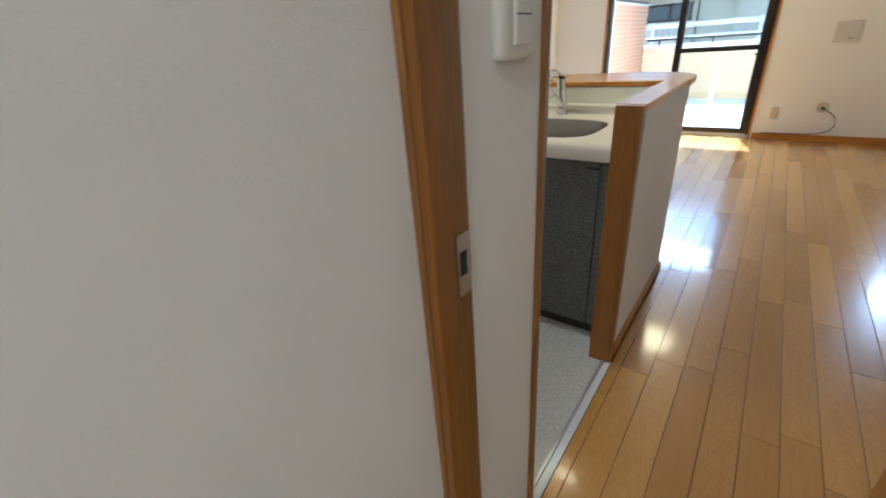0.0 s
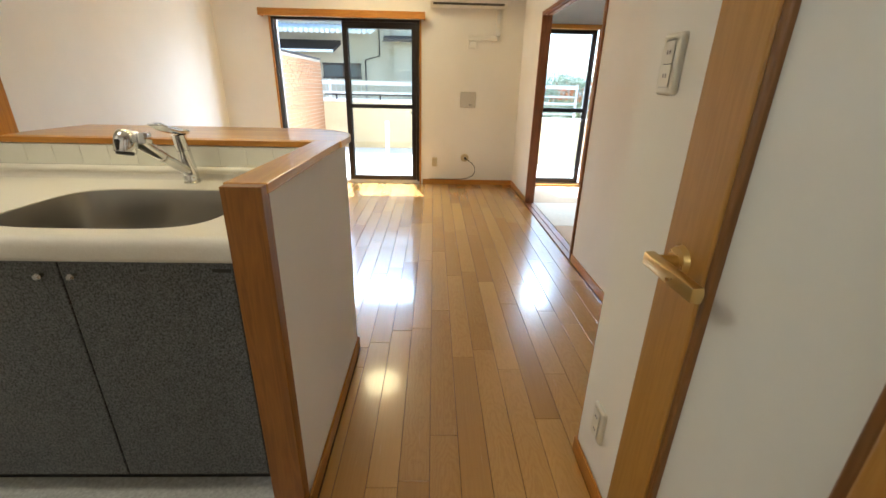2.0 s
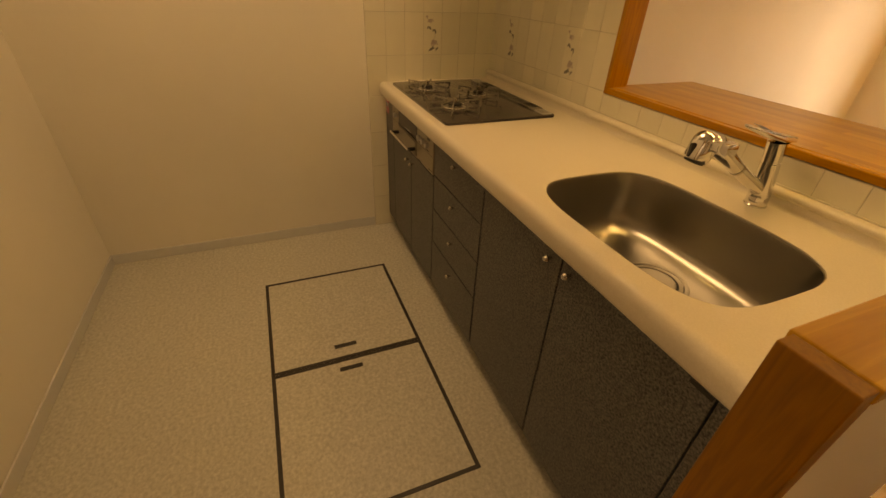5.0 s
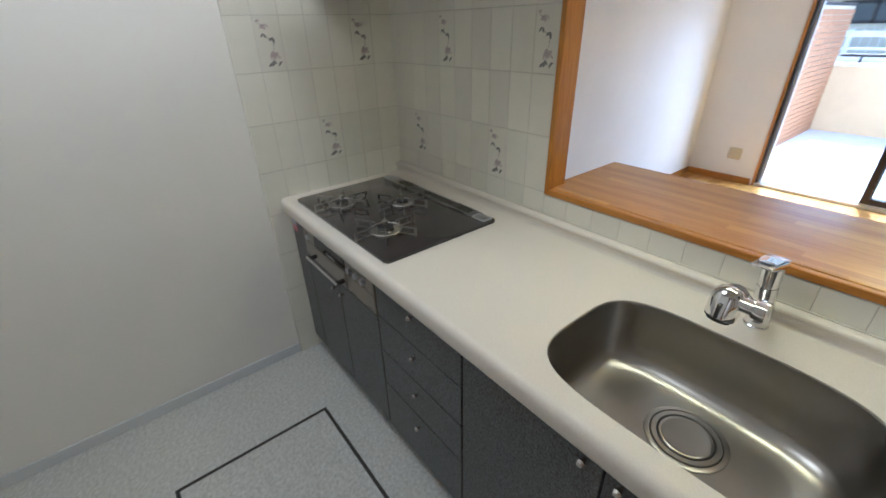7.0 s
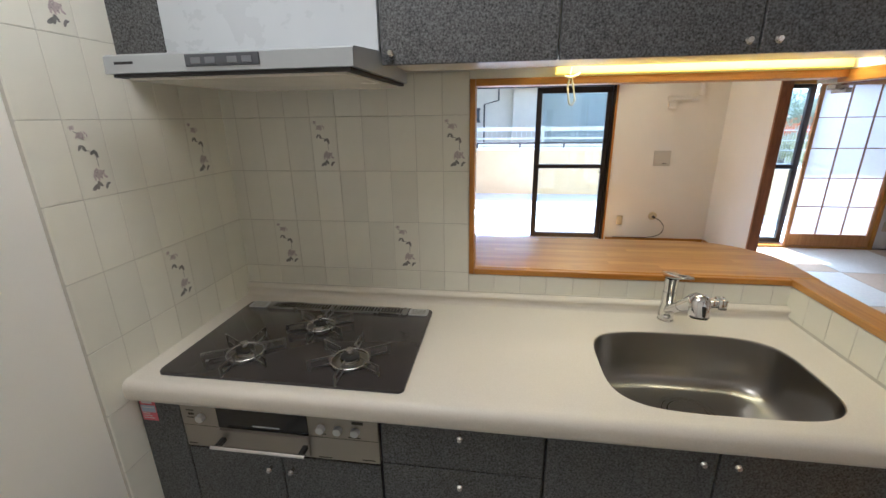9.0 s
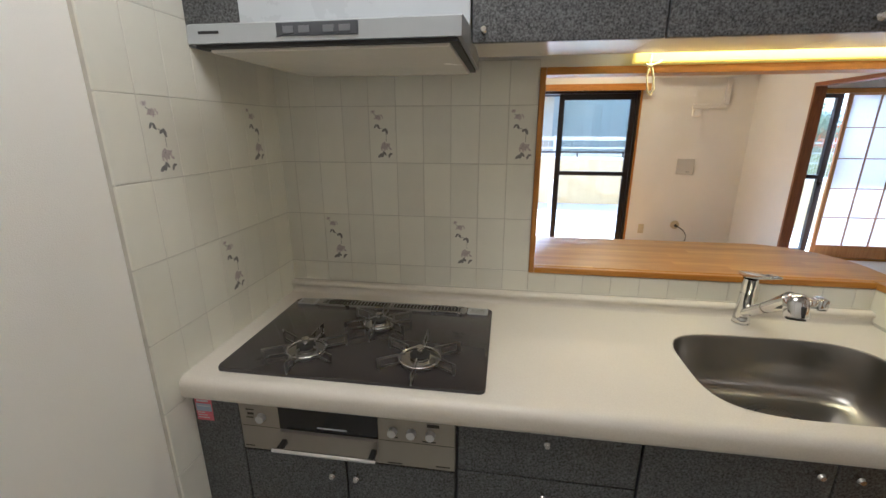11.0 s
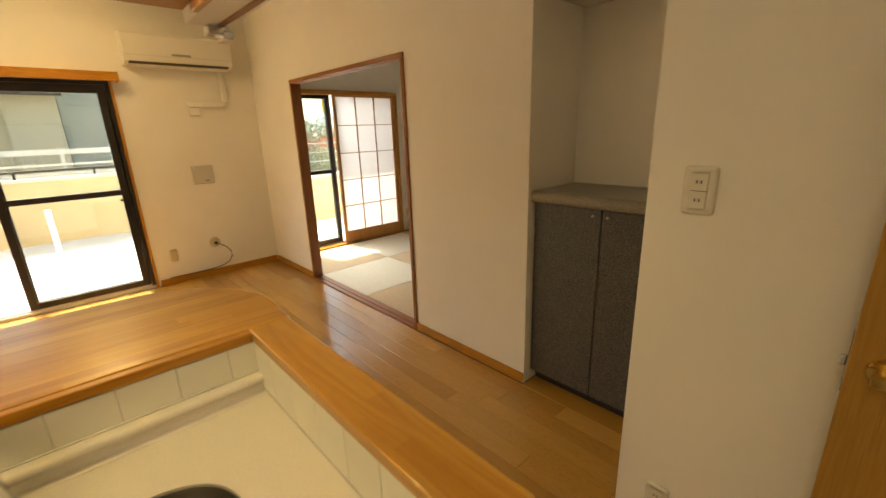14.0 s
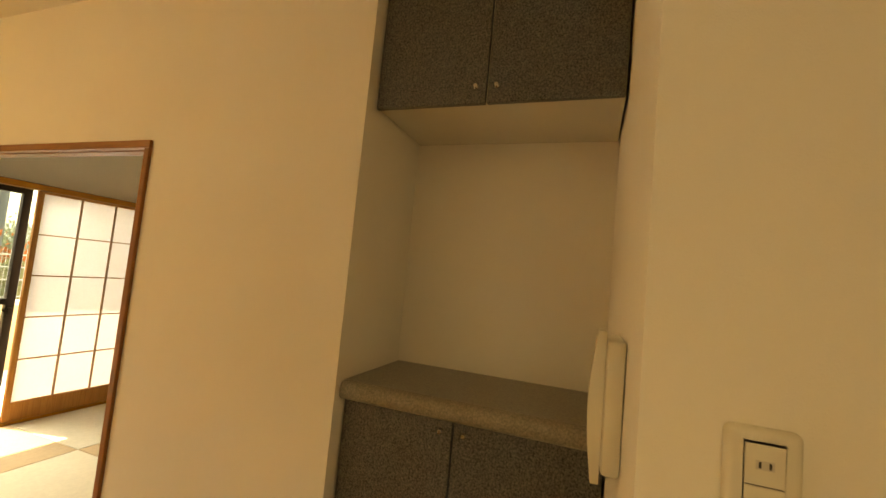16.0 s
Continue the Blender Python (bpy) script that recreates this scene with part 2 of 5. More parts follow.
DOOR_WOOD = wood("light brown door veneer", (0.32, 0.155, 0.026), (0.48, 0.265, 0.058), 2, 0.38, 1.6, contrast=0.6)
DOOR_BEAD = wood("dark glazing bead", (0.13, 0.055, 0.012), (0.23, 0.105, 0.026), 2, 0.35)
VINYL = speckled("grey stone-pattern vinyl", (0.45, 0.45, 0.425), (0.68, 0.68, 0.645), 80, 0.42)
LAMINATE = speckled("charcoal speckled laminate", (0.010, 0.0105, 0.011), (0.180, 0.181, 0.184), 185, 0.38, 0.3)
NICHE_TOP = speckled("grey-brown stone laminate", (0.16, 0.145, 0.12), (0.34, 0.31, 0.26), 170, 0.3)
WORKTOP = speckled("cream solid worktop", (0.70, 0.65, 0.565), (0.765, 0.715, 0.635), 260, 0.42, 0.03)
STEEL = plain("brushed stainless steel", (0.37, 0.355, 0.33), 0.29, 1.0, 0.015, 8, 0.03, 600, spread=0.012)
CHROME = plain("polished chrome", (0.75, 0.75, 0.76), 0.06, 1.0, 0.02)
BRASS = plain("satin brass", (0.62, 0.45, 0.17), 0.28, 1.0, 0.05)
PEWTER = plain("satin nickel", (0.55, 0.53, 0.50), 0.25, 1.0, 0.05)
TRIVET_STEEL = plain("satin pan-support steel", (0.40, 0.39, 0.37), 0.28, 1.0, 0.03)
HOB_GLASS = plain("grey-brown hob glass", (0.040, 0.034, 0.033), 0.10, 0.0, 0.08, 3, coat=0.2)
BLACK = plain("matt black metal", (0.015, 0.014, 0.014), 0.5)
BLACK_GLOSS = plain("black glass", (0.010, 0.010, 0.011), 0.08)
GRILL_STEEL = plain("bronze-grey grill panel", (0.36, 0.33, 0.28), 0.30, 0.8, 0.05, 4)
HOOD_SILVER = plain("silver-painted hood", (0.43, 0.45, 0.465), 0.35, 0.4, 0.03)
HOOD_PANEL = plain("pale blue-grey enamel panel", (0.50, 0.525, 0.55), 0.28, vary=0.02)
WHITE_PANEL = plain("white enamel panel", (0.70, 0.71, 0.72), 0.25, vary=0.02)
CREAM_PANEL = plain("cream cabinet underside", (0.74, 0.71, 0.62), 0.25, vary=0.012)
SOCKET = plain("ivory plastic", (0.74, 0.71, 0.62), 0.35, vary=0.02)
SOCKET_DARK = plain("socket slots", (0.05, 0.045, 0.04), 0.5)
YELLOW_CREAM = plain("ivory-yellow outlet plate", (0.62, 0.53, 0.34), 0.4, vary=0.03)
GREY_PLATE = plain("pale grey blank plate", (0.60, 0.57, 0.52), 0.4, vary=0.02)
GREY_BUTTON = plain("grey button", (0.33, 0.34, 0.36), 0.35)
AC_WHITE = plain("warm white plastic", (0.80, 0.77, 0.70), 0.32, vary=0.02)
PIPE_COVER = plain("papered-over ivory duct", (0.83, 0.80, 0.735), 0.6, vary=0.02)
ALU_DARK = plain("dark bronze aluminium", (0.030, 0.024, 0.022), 0.35, 0.4, 0.1)
ALU_LIGHT = plain("pale aluminium", (0.62, 0.63, 0.64), 0.35, 0.7, 0.05)
RUBBER = plain("black rubber seal", (0.02, 0.02, 0.02), 0.7)
HATCH_LINE = plain("dark hatch rim", (0.030, 0.025, 0.022), 0.5)
TILE = tile_glaze("cream glazed tile", (0.80, 0.775, 0.675))
GROUT = plain("grey grout", (0.60, 0.57, 0.50), 0.9, vary=0.1, scale=20)
PETAL = plain("mauve petal print", (0.52, 0.44, 0.43), 0.35, vary=0.25, scale=90)
LEAF_PRINT = plain("grey-green leaf print", (0.22, 0.21, 0.195), 0.35, vary=0.2, scale=90)
GLASS = clear_glass("window glass")
MILK_GLASS = plain("milky door glass", (0.74, 0.76, 0.75), 0.18, vary=0.02)
SHOJI_PAPER = paper("shoji paper", (0.90, 0.89, 0.90), 0.42)
SHOJI_WOOD = wood("cedar shoji frame", (0.40, 0.17, 0.050), (0.58, 0.29, 0.10), 2, 0.45)
SHOJI_BAR = wood("brown shoji lattice", (0.27, 0.14, 0.065), (0.40, 0.23, 0.12), 2, 0.6)
TATAMI_A = plain("pale tatami weave", (0.70, 0.65, 0.55), 0.8, vary=0.06, scale=40, bump=0.5, bump_scale=300)
TATAMI_B = plain("tan tatami weave", (0.56, 0.42, 0.28), 0.8, vary=0.06, scale=40, bump=0.5, bump_scale=300)
LAMP_WHITE = glowing("lit lamp shade", (1.0, 0.74, 0.36), LAMP_GLOW)
TUBE_YELLOW = glowing("lit yellowed diffuser", (0.85, 0.60, 0.09), TUBE_GLOW)
STUCCO = plain("beige stucco", (0.62, 0.47, 0.28), 0.9, vary=0.06, scale=3, bump=0.6, bump_scale=120)
TERRACE = plain("pale concrete terrace", (0.66, 0.645, 0.63), 0.85, vary=0.08, scale=4, bump=0.4, bump_scale=80)
BRICK = plain("orange-pink brick tile", (0.43, 0.22, 0.10), 0.75, vary=0.12, scale=30, bump=0.4)
MORTAR = plain("pale mortar", (0.60, 0.52, 0.40), 0.9)
WHITE_FENCE = plain("white painted steel", (0.78, 0.79, 0.79), 0.45)
HOUSE_WALL = plain("grey-beige house wall", (0.60, 0.53, 0.40), 0.9, vary=0.06, scale=1.2, bump=0.3, bump_scale=60)
HOUSE_WALL_B = plain("pale grey siding", (0.50, 0.51, 0.45), 0.8, vary=0.04, scale=1.0)
ROOF_DARK = plain("dark roof timber", (0.055, 0.042, 0.036), 0.7, vary=0.15)
CORRUGATED = plain("white corrugated sheet", (0.85, 0.86, 0.86), 0.4)
WINDOW_DARK = plain("dark window of a far house", (0.05, 0.055, 0.06), 0.15)
SOIL = plain("grassy soil", (0.16, 0.15, 0.09), 0.95, vary=0.3, scale=1.5, bump=0.6, bump_scale=30)
BARK = plain("bark", (0.12, 0.09, 0.065), 0.9, vary=0.2, scale=12)
# green of the distant trees, paled and greyed to carry aerial haze
LEAF_HAZED = paper("green leaves", (0.33, 0.37, 0.27), 0.45)
LEAF_PALE = paper("pale yellow-green leaves", (0.40, 0.42, 0.22), 0.45)
LEAF_RED = paper("orange-red leaves", (0.70, 0.20, 0.06), 0.5)
# blue-grey haze of distance is mixed into the hill's colour
HILL_HAZED = plain("haze-tinted far wooded hill", (0.34, 0.40, 0.42), 0.95, vary=0.3, scale=0.15)
SIGN_YELLOW = plain("yellow sign paint", (0.75, 0.48, 0.03), 0.5)
POLE_GREY = plain("concrete pole", (0.32, 0.32, 0.31), 0.8)
STICKER_PINK = plain("pink warning sticker", (0.72, 0.16, 0.22), 0.4)
STICKER_WHITE = plain("white sticker print", (0.75, 0.75, 0.78), 0.4)
CORD = plain("yellowed cord", (0.62, 0.52, 0.28), 0.7)
CABLE = plain("black cable", (0.03, 0.028, 0.026), 0.5)


# ---------------------------------------------------------------- builders
ROOT = {}


def box(x0, x1, y0, y1, z0, z1, bevel=0.0, seg=2, bm=None):
    bm = bm or bmesh.new()
    m = Matrix.Translation(((x0 + x1) / 2, (y0 + y1) / 2, (z0 + z1) / 2)) @ Matrix.Diagonal((abs(x1 - x0), abs(y1 - y0), abs(z1 - z0), 1))
    made = bmesh.ops.create_cube(bm, size=1, matrix=m)["verts"]
    if bevel:
        edges = list({e for v in made for e in v.link_edges})
        bmesh.ops.bevel(bm, geom=edges, offset=bevel, segments=seg, affect="EDGES", profile=0.5)
    return bm


def boxes(*many, bevel=0.0):
    bm = bmesh.new()
    for b in many:
        box(*b, bevel=bevel, bm=bm)
    return bm


def rod(a, b, r, r2=None, seg=16, bm=None, cap=True):
    bm = bm or bmesh.new()
    a, b = Vector(a), Vector(b)
    d = b - a
    m = Matrix.Translation((a + b) / 2) @ d.to_track_quat("Z", "Y").to_matrix().to_4x4()
    bmesh.ops.create_cone(bm, cap_ends=cap, segments=seg, radius1=r, radius2=r if r2 is None else r2, depth=d.length, matrix=m)
    return bm


def tube(points, r, seg=8, bm=None):
    """A bent round wire through points."""
    bm = bm or bmesh.new()
    pts = [Vector(p) for p in points]
    rings = []
    for i, p in enumerate(pts):
        d = (pts[min(i + 1, len(pts) - 1)] - pts[max(i - 1, 0)]).normalized()
        q = d.to_track_quat("Z", "Y")
        rings.append([bm.verts.new(p + q @ Vector((r * math.cos(a), r * math.sin(a), 0))) for a in [2 * math.pi * k / seg for k in range(seg)]])
    for r0, r1 in zip(rings, rings[1:]):
        for k in range(seg):
            bm.faces.new((r0[k], r0[(k + 1) % seg], r1[(k + 1) % seg], r1[k]))
    bm.faces.new(rings[0][::-1])
    bm.faces.new(rings[-1])
    return bm


def lathe(profile, centre, seg=32, bm=None):
    """Turned shape: profile of (radius, height) round the upright through centre."""
    bm = bm or bmesh.new()
    c = Vector(centre)
    rings = [[bm.verts.new(c + Vector((r * math.cos(a), r * math.sin(a), h))) for a in [2 * math.pi * k / seg for k in range(seg)]] for r, h in profile]
    for r0, r1 in zip(rings, rings[1:]):
        for k in range(seg):
            bm.faces.new((r0[k], r0[(k + 1) % seg], r1[(k + 1) % seg], r1[k]))
    bm.faces.new(rings[0][::-1])
    bm.faces.new(rings[-1])
    return bm


def prism(outline, z0, z1, bevel=0.0, bm=None):
    """An upright prism over a flat outline of (x, y)."""
    bm = bm or bmesh.new()
    low = [bm.verts.new((x, y, z0)) for x, y in outline]
    top = [bm.verts.new((x, y, z1)) for x, y in outline]
    n = len(outline)
    bm.faces.new(low[::-1])
    f = bm.faces.new(top)
    for k in range(n):
        bm.faces.new((low[k], low[(k + 1) % n], top[(k + 1) % n], top[k]))
    if bevel:
        bmesh.ops.bevel(bm, geom=list(f.edges), offset=bevel, segments=3, affect="EDGES", profile=0.5)
    return bm


def profile_bar(section, axis, a, b, bm=None):
    """A closed section (u, v) drawn out along x (u, v = y, z) or y (u, v = x, z)."""
    bm = bm or bmesh.new()
    put = (lambda u, v, w: (w, u, v)) if axis == "x" else (lambda u, v, w: (u, w, v))
    r0 = [bm.verts.new(put(u, v, a)) for u, v in section]
    r1 = [bm.verts.new(put(u, v, b)) for u, v in section]
    n = len(section)
    for k in range(n):
        bm.faces.new((r0[k], r0[(k + 1) % n], r1[(k + 1) % n], r1[k]))
    bm.faces.new(r0[::-1])
    bm.faces.new(r1)
    return bm


def round_rect(x0, x1, y0, y1, r, seg=6):
    pts = []
    for cx, cy, a0 in ((x1 - r, y1 - r, 0), (x0 + r, y1 - r, 90), (x0 + r, y0 + r, 180), (x1 - r, y0 + r, 270)):
        for k in range(seg + 1):
            a = radians(a0 + 90 * k / seg)
            pts.append((cx + r * math.cos(a), cy + r * math.sin(a)))
    return pts


def to_mesh(name, bm, material, smooth=None):
    bmesh.ops.recalc_face_normals(bm, faces=bm.faces)
    me = bpy.data.meshes.new(name)
    bm.to_mesh(me)
    bm.free()
    me.materials.append(material)
    if smooth is not None:
        me.shade_smooth()
        me.set_sharp_from_angle(angle=radians(smooth))
    return me


def thing(name, base, label, category, group=""):
    ob = new(name)
    ob.location = base
    ob.empty_display_size = 0.05
    ROOT[ob] = Vector(base)
    return tagged(ob, label, category, group)


def part(name, bm, material, parent, label="", smooth=None):
    bmesh.ops.translate(bm, verts=bm.verts, vec=-ROOT[parent])
    ob = new(name, to_mesh(name, bm, material, smooth))
    ob.parent = parent
    ROOT[ob] = ROOT[parent]
    return tagged(ob, label)


def solid(name, bm, material, label, category, kind="", smooth=None, base=(0, 0, 0)):
    bmesh.ops.translate(bm, verts=bm.verts, vec=-Vector(base))
    ob = new(name, to_mesh(name, bm, material, smooth))
    ob.location = base
    ROOT[ob] = Vector(base)
    return tagged(ob, label, category, "", kind)


def piece(name, mesh, place, parent, turn=(0, 0, 0)):
    """One plank, tile or mat: an object of its own on a shared mesh."""
    ob = new(name, mesh)
    ob.parent = parent
    ob.location = Vector(place) - ROOT[parent]
    ob.rotation_euler = turn
    ROOT[ob] = Vector(place)
    return ob


# ---------------------------------------------------------------- setting: walls, floors, ceiling
X_L, X_R, Y_FAR, Y_BACK, Z_C = -0.014, 3.545, 3.83, -2.10, 2.54
W = "structure"
paper_wall = lambda name, label, *bs: solid(name, boxes(*bs), WALLPAPER, label, "wall", W)

paper_wall("wall_west", "cream papered side wall of kitchen and living room", (X_L - 0.15, X_L, Y_BACK - 0.15, Y_FAR, 0, Z_C))
paper_wall("wall_south", "cream papered back wall of the kitchen", (X_L, 2.08, Y_BACK - 0.15, Y_BACK, 0, Z_C))
paper_wall("wall_hall", "cream papered wall between kitchen and hall with a light switch",
           (2.08, 2.205, -1.755, -1.56, 0, Z_C), (2.08, 2.205, Y_BACK - 0.15, -1.84, 0, Z_C), (2.08, 2.205, -1.84, -1.755, 2.06, Z_C),
           (2.10, 2.215, -4.0, Y_BACK - 0.15, 0, Z_C))
paper_wall("wall_door", "cream papered wall over the hall door", (2.205, 3.03, -1.85, -1.75, 2.06, Z_C), (2.98, 3.18, -1.85, -1.75, 0, 2.06))
paper_wall("wall_hall_east", "cream papered hall wall", (3.03, 3.18, -4.0, -1.85, 0, Z_C))
paper_wall("wall_hall_end", "cream papered end wall of the hall", (2.0, 3.3, -4.15, -4.0, 0, Z_C))
paper_wall("wall_block", "cream papered wall beside the niche with an outlet", (3.025, 4.0, -1.75, -0.462, 0, Z_C))
paper_wall("wall_niche_back", "cream papered back wall of the niche", (3.98, 4.1, -0.462, 0.31, 0, Z_C))
paper_wall("wall_east", "cream papered wall between living and tatami room", (X_R, 3.615, 0.31, 1.275, 0, Z_C), (X_R, 3.615, 2.895, Y_FAR, 0, Z_C), (X_R, 3.615, 1.275, 2.895, 1.855, Z_C))
paper_wall("wall_north", "cream papered outer wall of the living room", (X_L - 0.15, 0.615, Y_FAR, 3.98, 0, Z_C), (2.355, 3.615, Y_FAR, 3.98, 0, Z_C), (0.615, 2.355, Y_FAR, 3.98, 1.90, Z_C))
paper_wall("wall_tatami_north", "cream papered outer wall of the tatami room", (3.615, 3.72, Y_FAR, 3.98, 0, Z_C), (5.30, 6.4, Y_FAR, 3.98, 0, Z_C), (3.72, 5.30, Y_FAR, 3.98, 1.90, Z_C))
paper_wall("wall_tatami_east", "cream papered side wall of the tatami room", (6.25, 6.4, 0.43, Y_FAR, 0, Z_C))
paper_wall("wall_tatami_south", "cream papered back wall of the tatami room", (3.615, 6.4, 0.31, 0.43, 0, Z_C))
PASS = solid("wall_pass", boxes((X_L, 2.08, 0.008, 0.146, 0, 0.969), (X_L, 0.937, 0.008, 0.078, 0.969, Z_C), (0.937, 2.08, 0.008, 0.078, 1.676, Z_C)), WALLPAPER, "kitchen wall with a pass-through opening", "wall", W)
LOW = solid("wall_low", boxes((2.088, 2.156, -0.700, 0.146, 0, 0.969)), WALLPAPER, "low white papered wall beside the sink", "wall", W)
solid("wall_drop", boxes((2.08, 2.160, -0.43, 0.146, 1.676, Z_C)), WALLPAPER, "papered drop wall over the counter end", "wall", W)
solid("ceiling", boxes((X_L - 0.15, 6.4, -4.15, 3.98, Z_C, Z_C + 0.12)), CEILING_PAPER, "pale papered ceiling", "ceiling", W)
solid("ceiling_beam", boxes((X_L, 0.46, 0.0785, Y_FAR, 2.145, Z_C - 0.002)), WALLPAPER, "boxed papered beam along the side wall", "beam", W)
solid("subfloor", boxes((X_L - 0.15, 6.4, -4.15, 3.98, -0.12, -0.006)), SUBFLOOR, "dark board under the floor coverings", "floor", W)
VIN = solid("floor_kitchen", boxes((X_L, 2.13, Y_BACK, 0.008, -0.006, 0.0)), VINYL, "grey stone-pattern vinyl kitchen floor", "floor", W)
solid("floor_strip", boxes((2.131, 2.142, -1.54, -0.72, -0.004, 0.006), bevel=0.002), ALU_LIGHT, "pale metal strip between vinyl and planks", "strip", W)
solid("floor_strip_white", boxes((2.1425, 2.168, -1.54, -0.72, -0.004, 0.003), bevel=0.001), WHITE_PANEL, "white edging strip beside the vinyl", "strip", W)

# skirting boards
def skirting(name, x0, x1, y0, y1, material, label="orange-brown wooden skirting board", top=0.062):
    return solid(name, boxes((x0, x1, y0, y1, 0.0, top), bevel=0.003), material, label, "skirting", W)

skirting("baseboard_north", 2.375, X_R - 0.010, Y_FAR - 0.010, Y_FAR - 0.001, TRIM_X)
skirting("baseboard_north_west", X_L + 0.010, 0.60, Y_FAR - 0.010, Y_FAR - 0.001, TRIM_X)
skirting("baseboard_west", X_L + 0.001, X_L + 0.010, 0.147, Y_FAR - 0.001, TRIM_Y)
skirting("baseboard_east", X_R - 0.010, X_R - 0.001, 2.915, Y_FAR - 0.011, TRIM_Y)
skirting("baseboard_east_near", X_R - 0.010, X_R - 0.001, 0.31, 1.255, TRIM_Y)
skirting("baseboard_block", 3.015, 3.024, -1.74, -0.452, TRIM_Y)
skirting("baseboard_block_end", 3.015, 3.56, -0.461, -0.452, TRIM_X)
skirting("baseboard_low_wall", 2.157, 2.166, -0.68, 0.146, TRIM_Y)
skirting("baseboard_pass", 0.0, 2.166, 0.147, 0.156, TRIM_X)
skirting("baseboard_kitchen_west", X_L + 0.001, X_L + 0.009, Y_BACK, -0.712, WHITE_PANEL, "white vinyl skirting in the kitchen", 0.055)
skirting("baseboard_kitchen_south", X_L + 0.01, 2.079, Y_BACK + 0.001, Y_BACK + 0.009, WHITE_PANEL, "white vinyl skirting in the kitchen", 0.055)

# low wall: wooden end post, caps and bar counter
post = thing("counter_end_trim", (2.122, -0.4, 0), "varnished orange-brown wooden post and cap ending the low wall", "post")
part("post", box(2.080, 2.164, -0.730, -0.7005, 0.0, 0.992, 0.002), POST_Z, post, "reddish upright post")
part("cap", boxes((2.074, 2.166, -0.700, 0.0105, 0.970, 0.994), bevel=0.003), CAP_Y, post)
part("side_edging", box(2.1567, 2.163, -0.700, -0.690, 0.064, 0.969), POST_Z, post)


def bar_counter():
    c = thing("bar_counter", (1.5, 0.2, 0.945), "varnished wooden pass-through counter with a rounded corner", "counter")
    pts = [(0.9575, 0.0115), (2.172, 0.0115)]
    for k in range(13):
        a = radians(90 * k / 12)
        pts.append((1.892 + 0.28 * math.cos(a), 0.165 + 0.29 * math.sin(a)))
    pts += [(0.930, 0.455), (0.930, 0.0820), (0.9575, 0.0820)]
    part("counter_board", prism(pts, 0.970, 0.994, 0.004), CAP_X, c)
    part("front_edge", box(0.9580, 2.0735, -0.010, 0.0105, 0.971, 0.9925, 0.003), TRIM_X, c, "darker wooden edging")
    return c


bar_counter()
f = thing("pass_frame", (1.5, 0.07, 0.945), "orange wooden frame round the kitchen pass-through", "frame")
part("left_jamb", box(0.938, 0.957, -0.010, 0.081, 0.971, 1.675, 0.002), TRIM_Z, f)
part("head", box(0.958, 2.079, -0.010, 0.081, 1.652, 1.675, 0.002), TRIM_X, f)
part("side_head", box(2.080, 2.094, -0.43, 0.036, 1.640, 1.675, 0.003), TRIM_Y, f)
part("side_head_outer", box(2.150, 2.166, -0.43, 0.160, 1.640, 1.675, 0.003), FRAME_Y, f)
part("rail_end", boxes((2.128, 2.170, 0.110, 0.146, 1.622, 1.6405), (2.152, 2.174, 0.098, 0.160, 1.612, 1.628), bevel=0.003), PEWTER, f, "small metal rail end")
solid("pass_reveal", boxes((2.0945, 2.1495, -0.43, 0.146, 1.6425, 1.6755)), WALLPAPER, "papered reveal of the pass-through", "reveal", W)


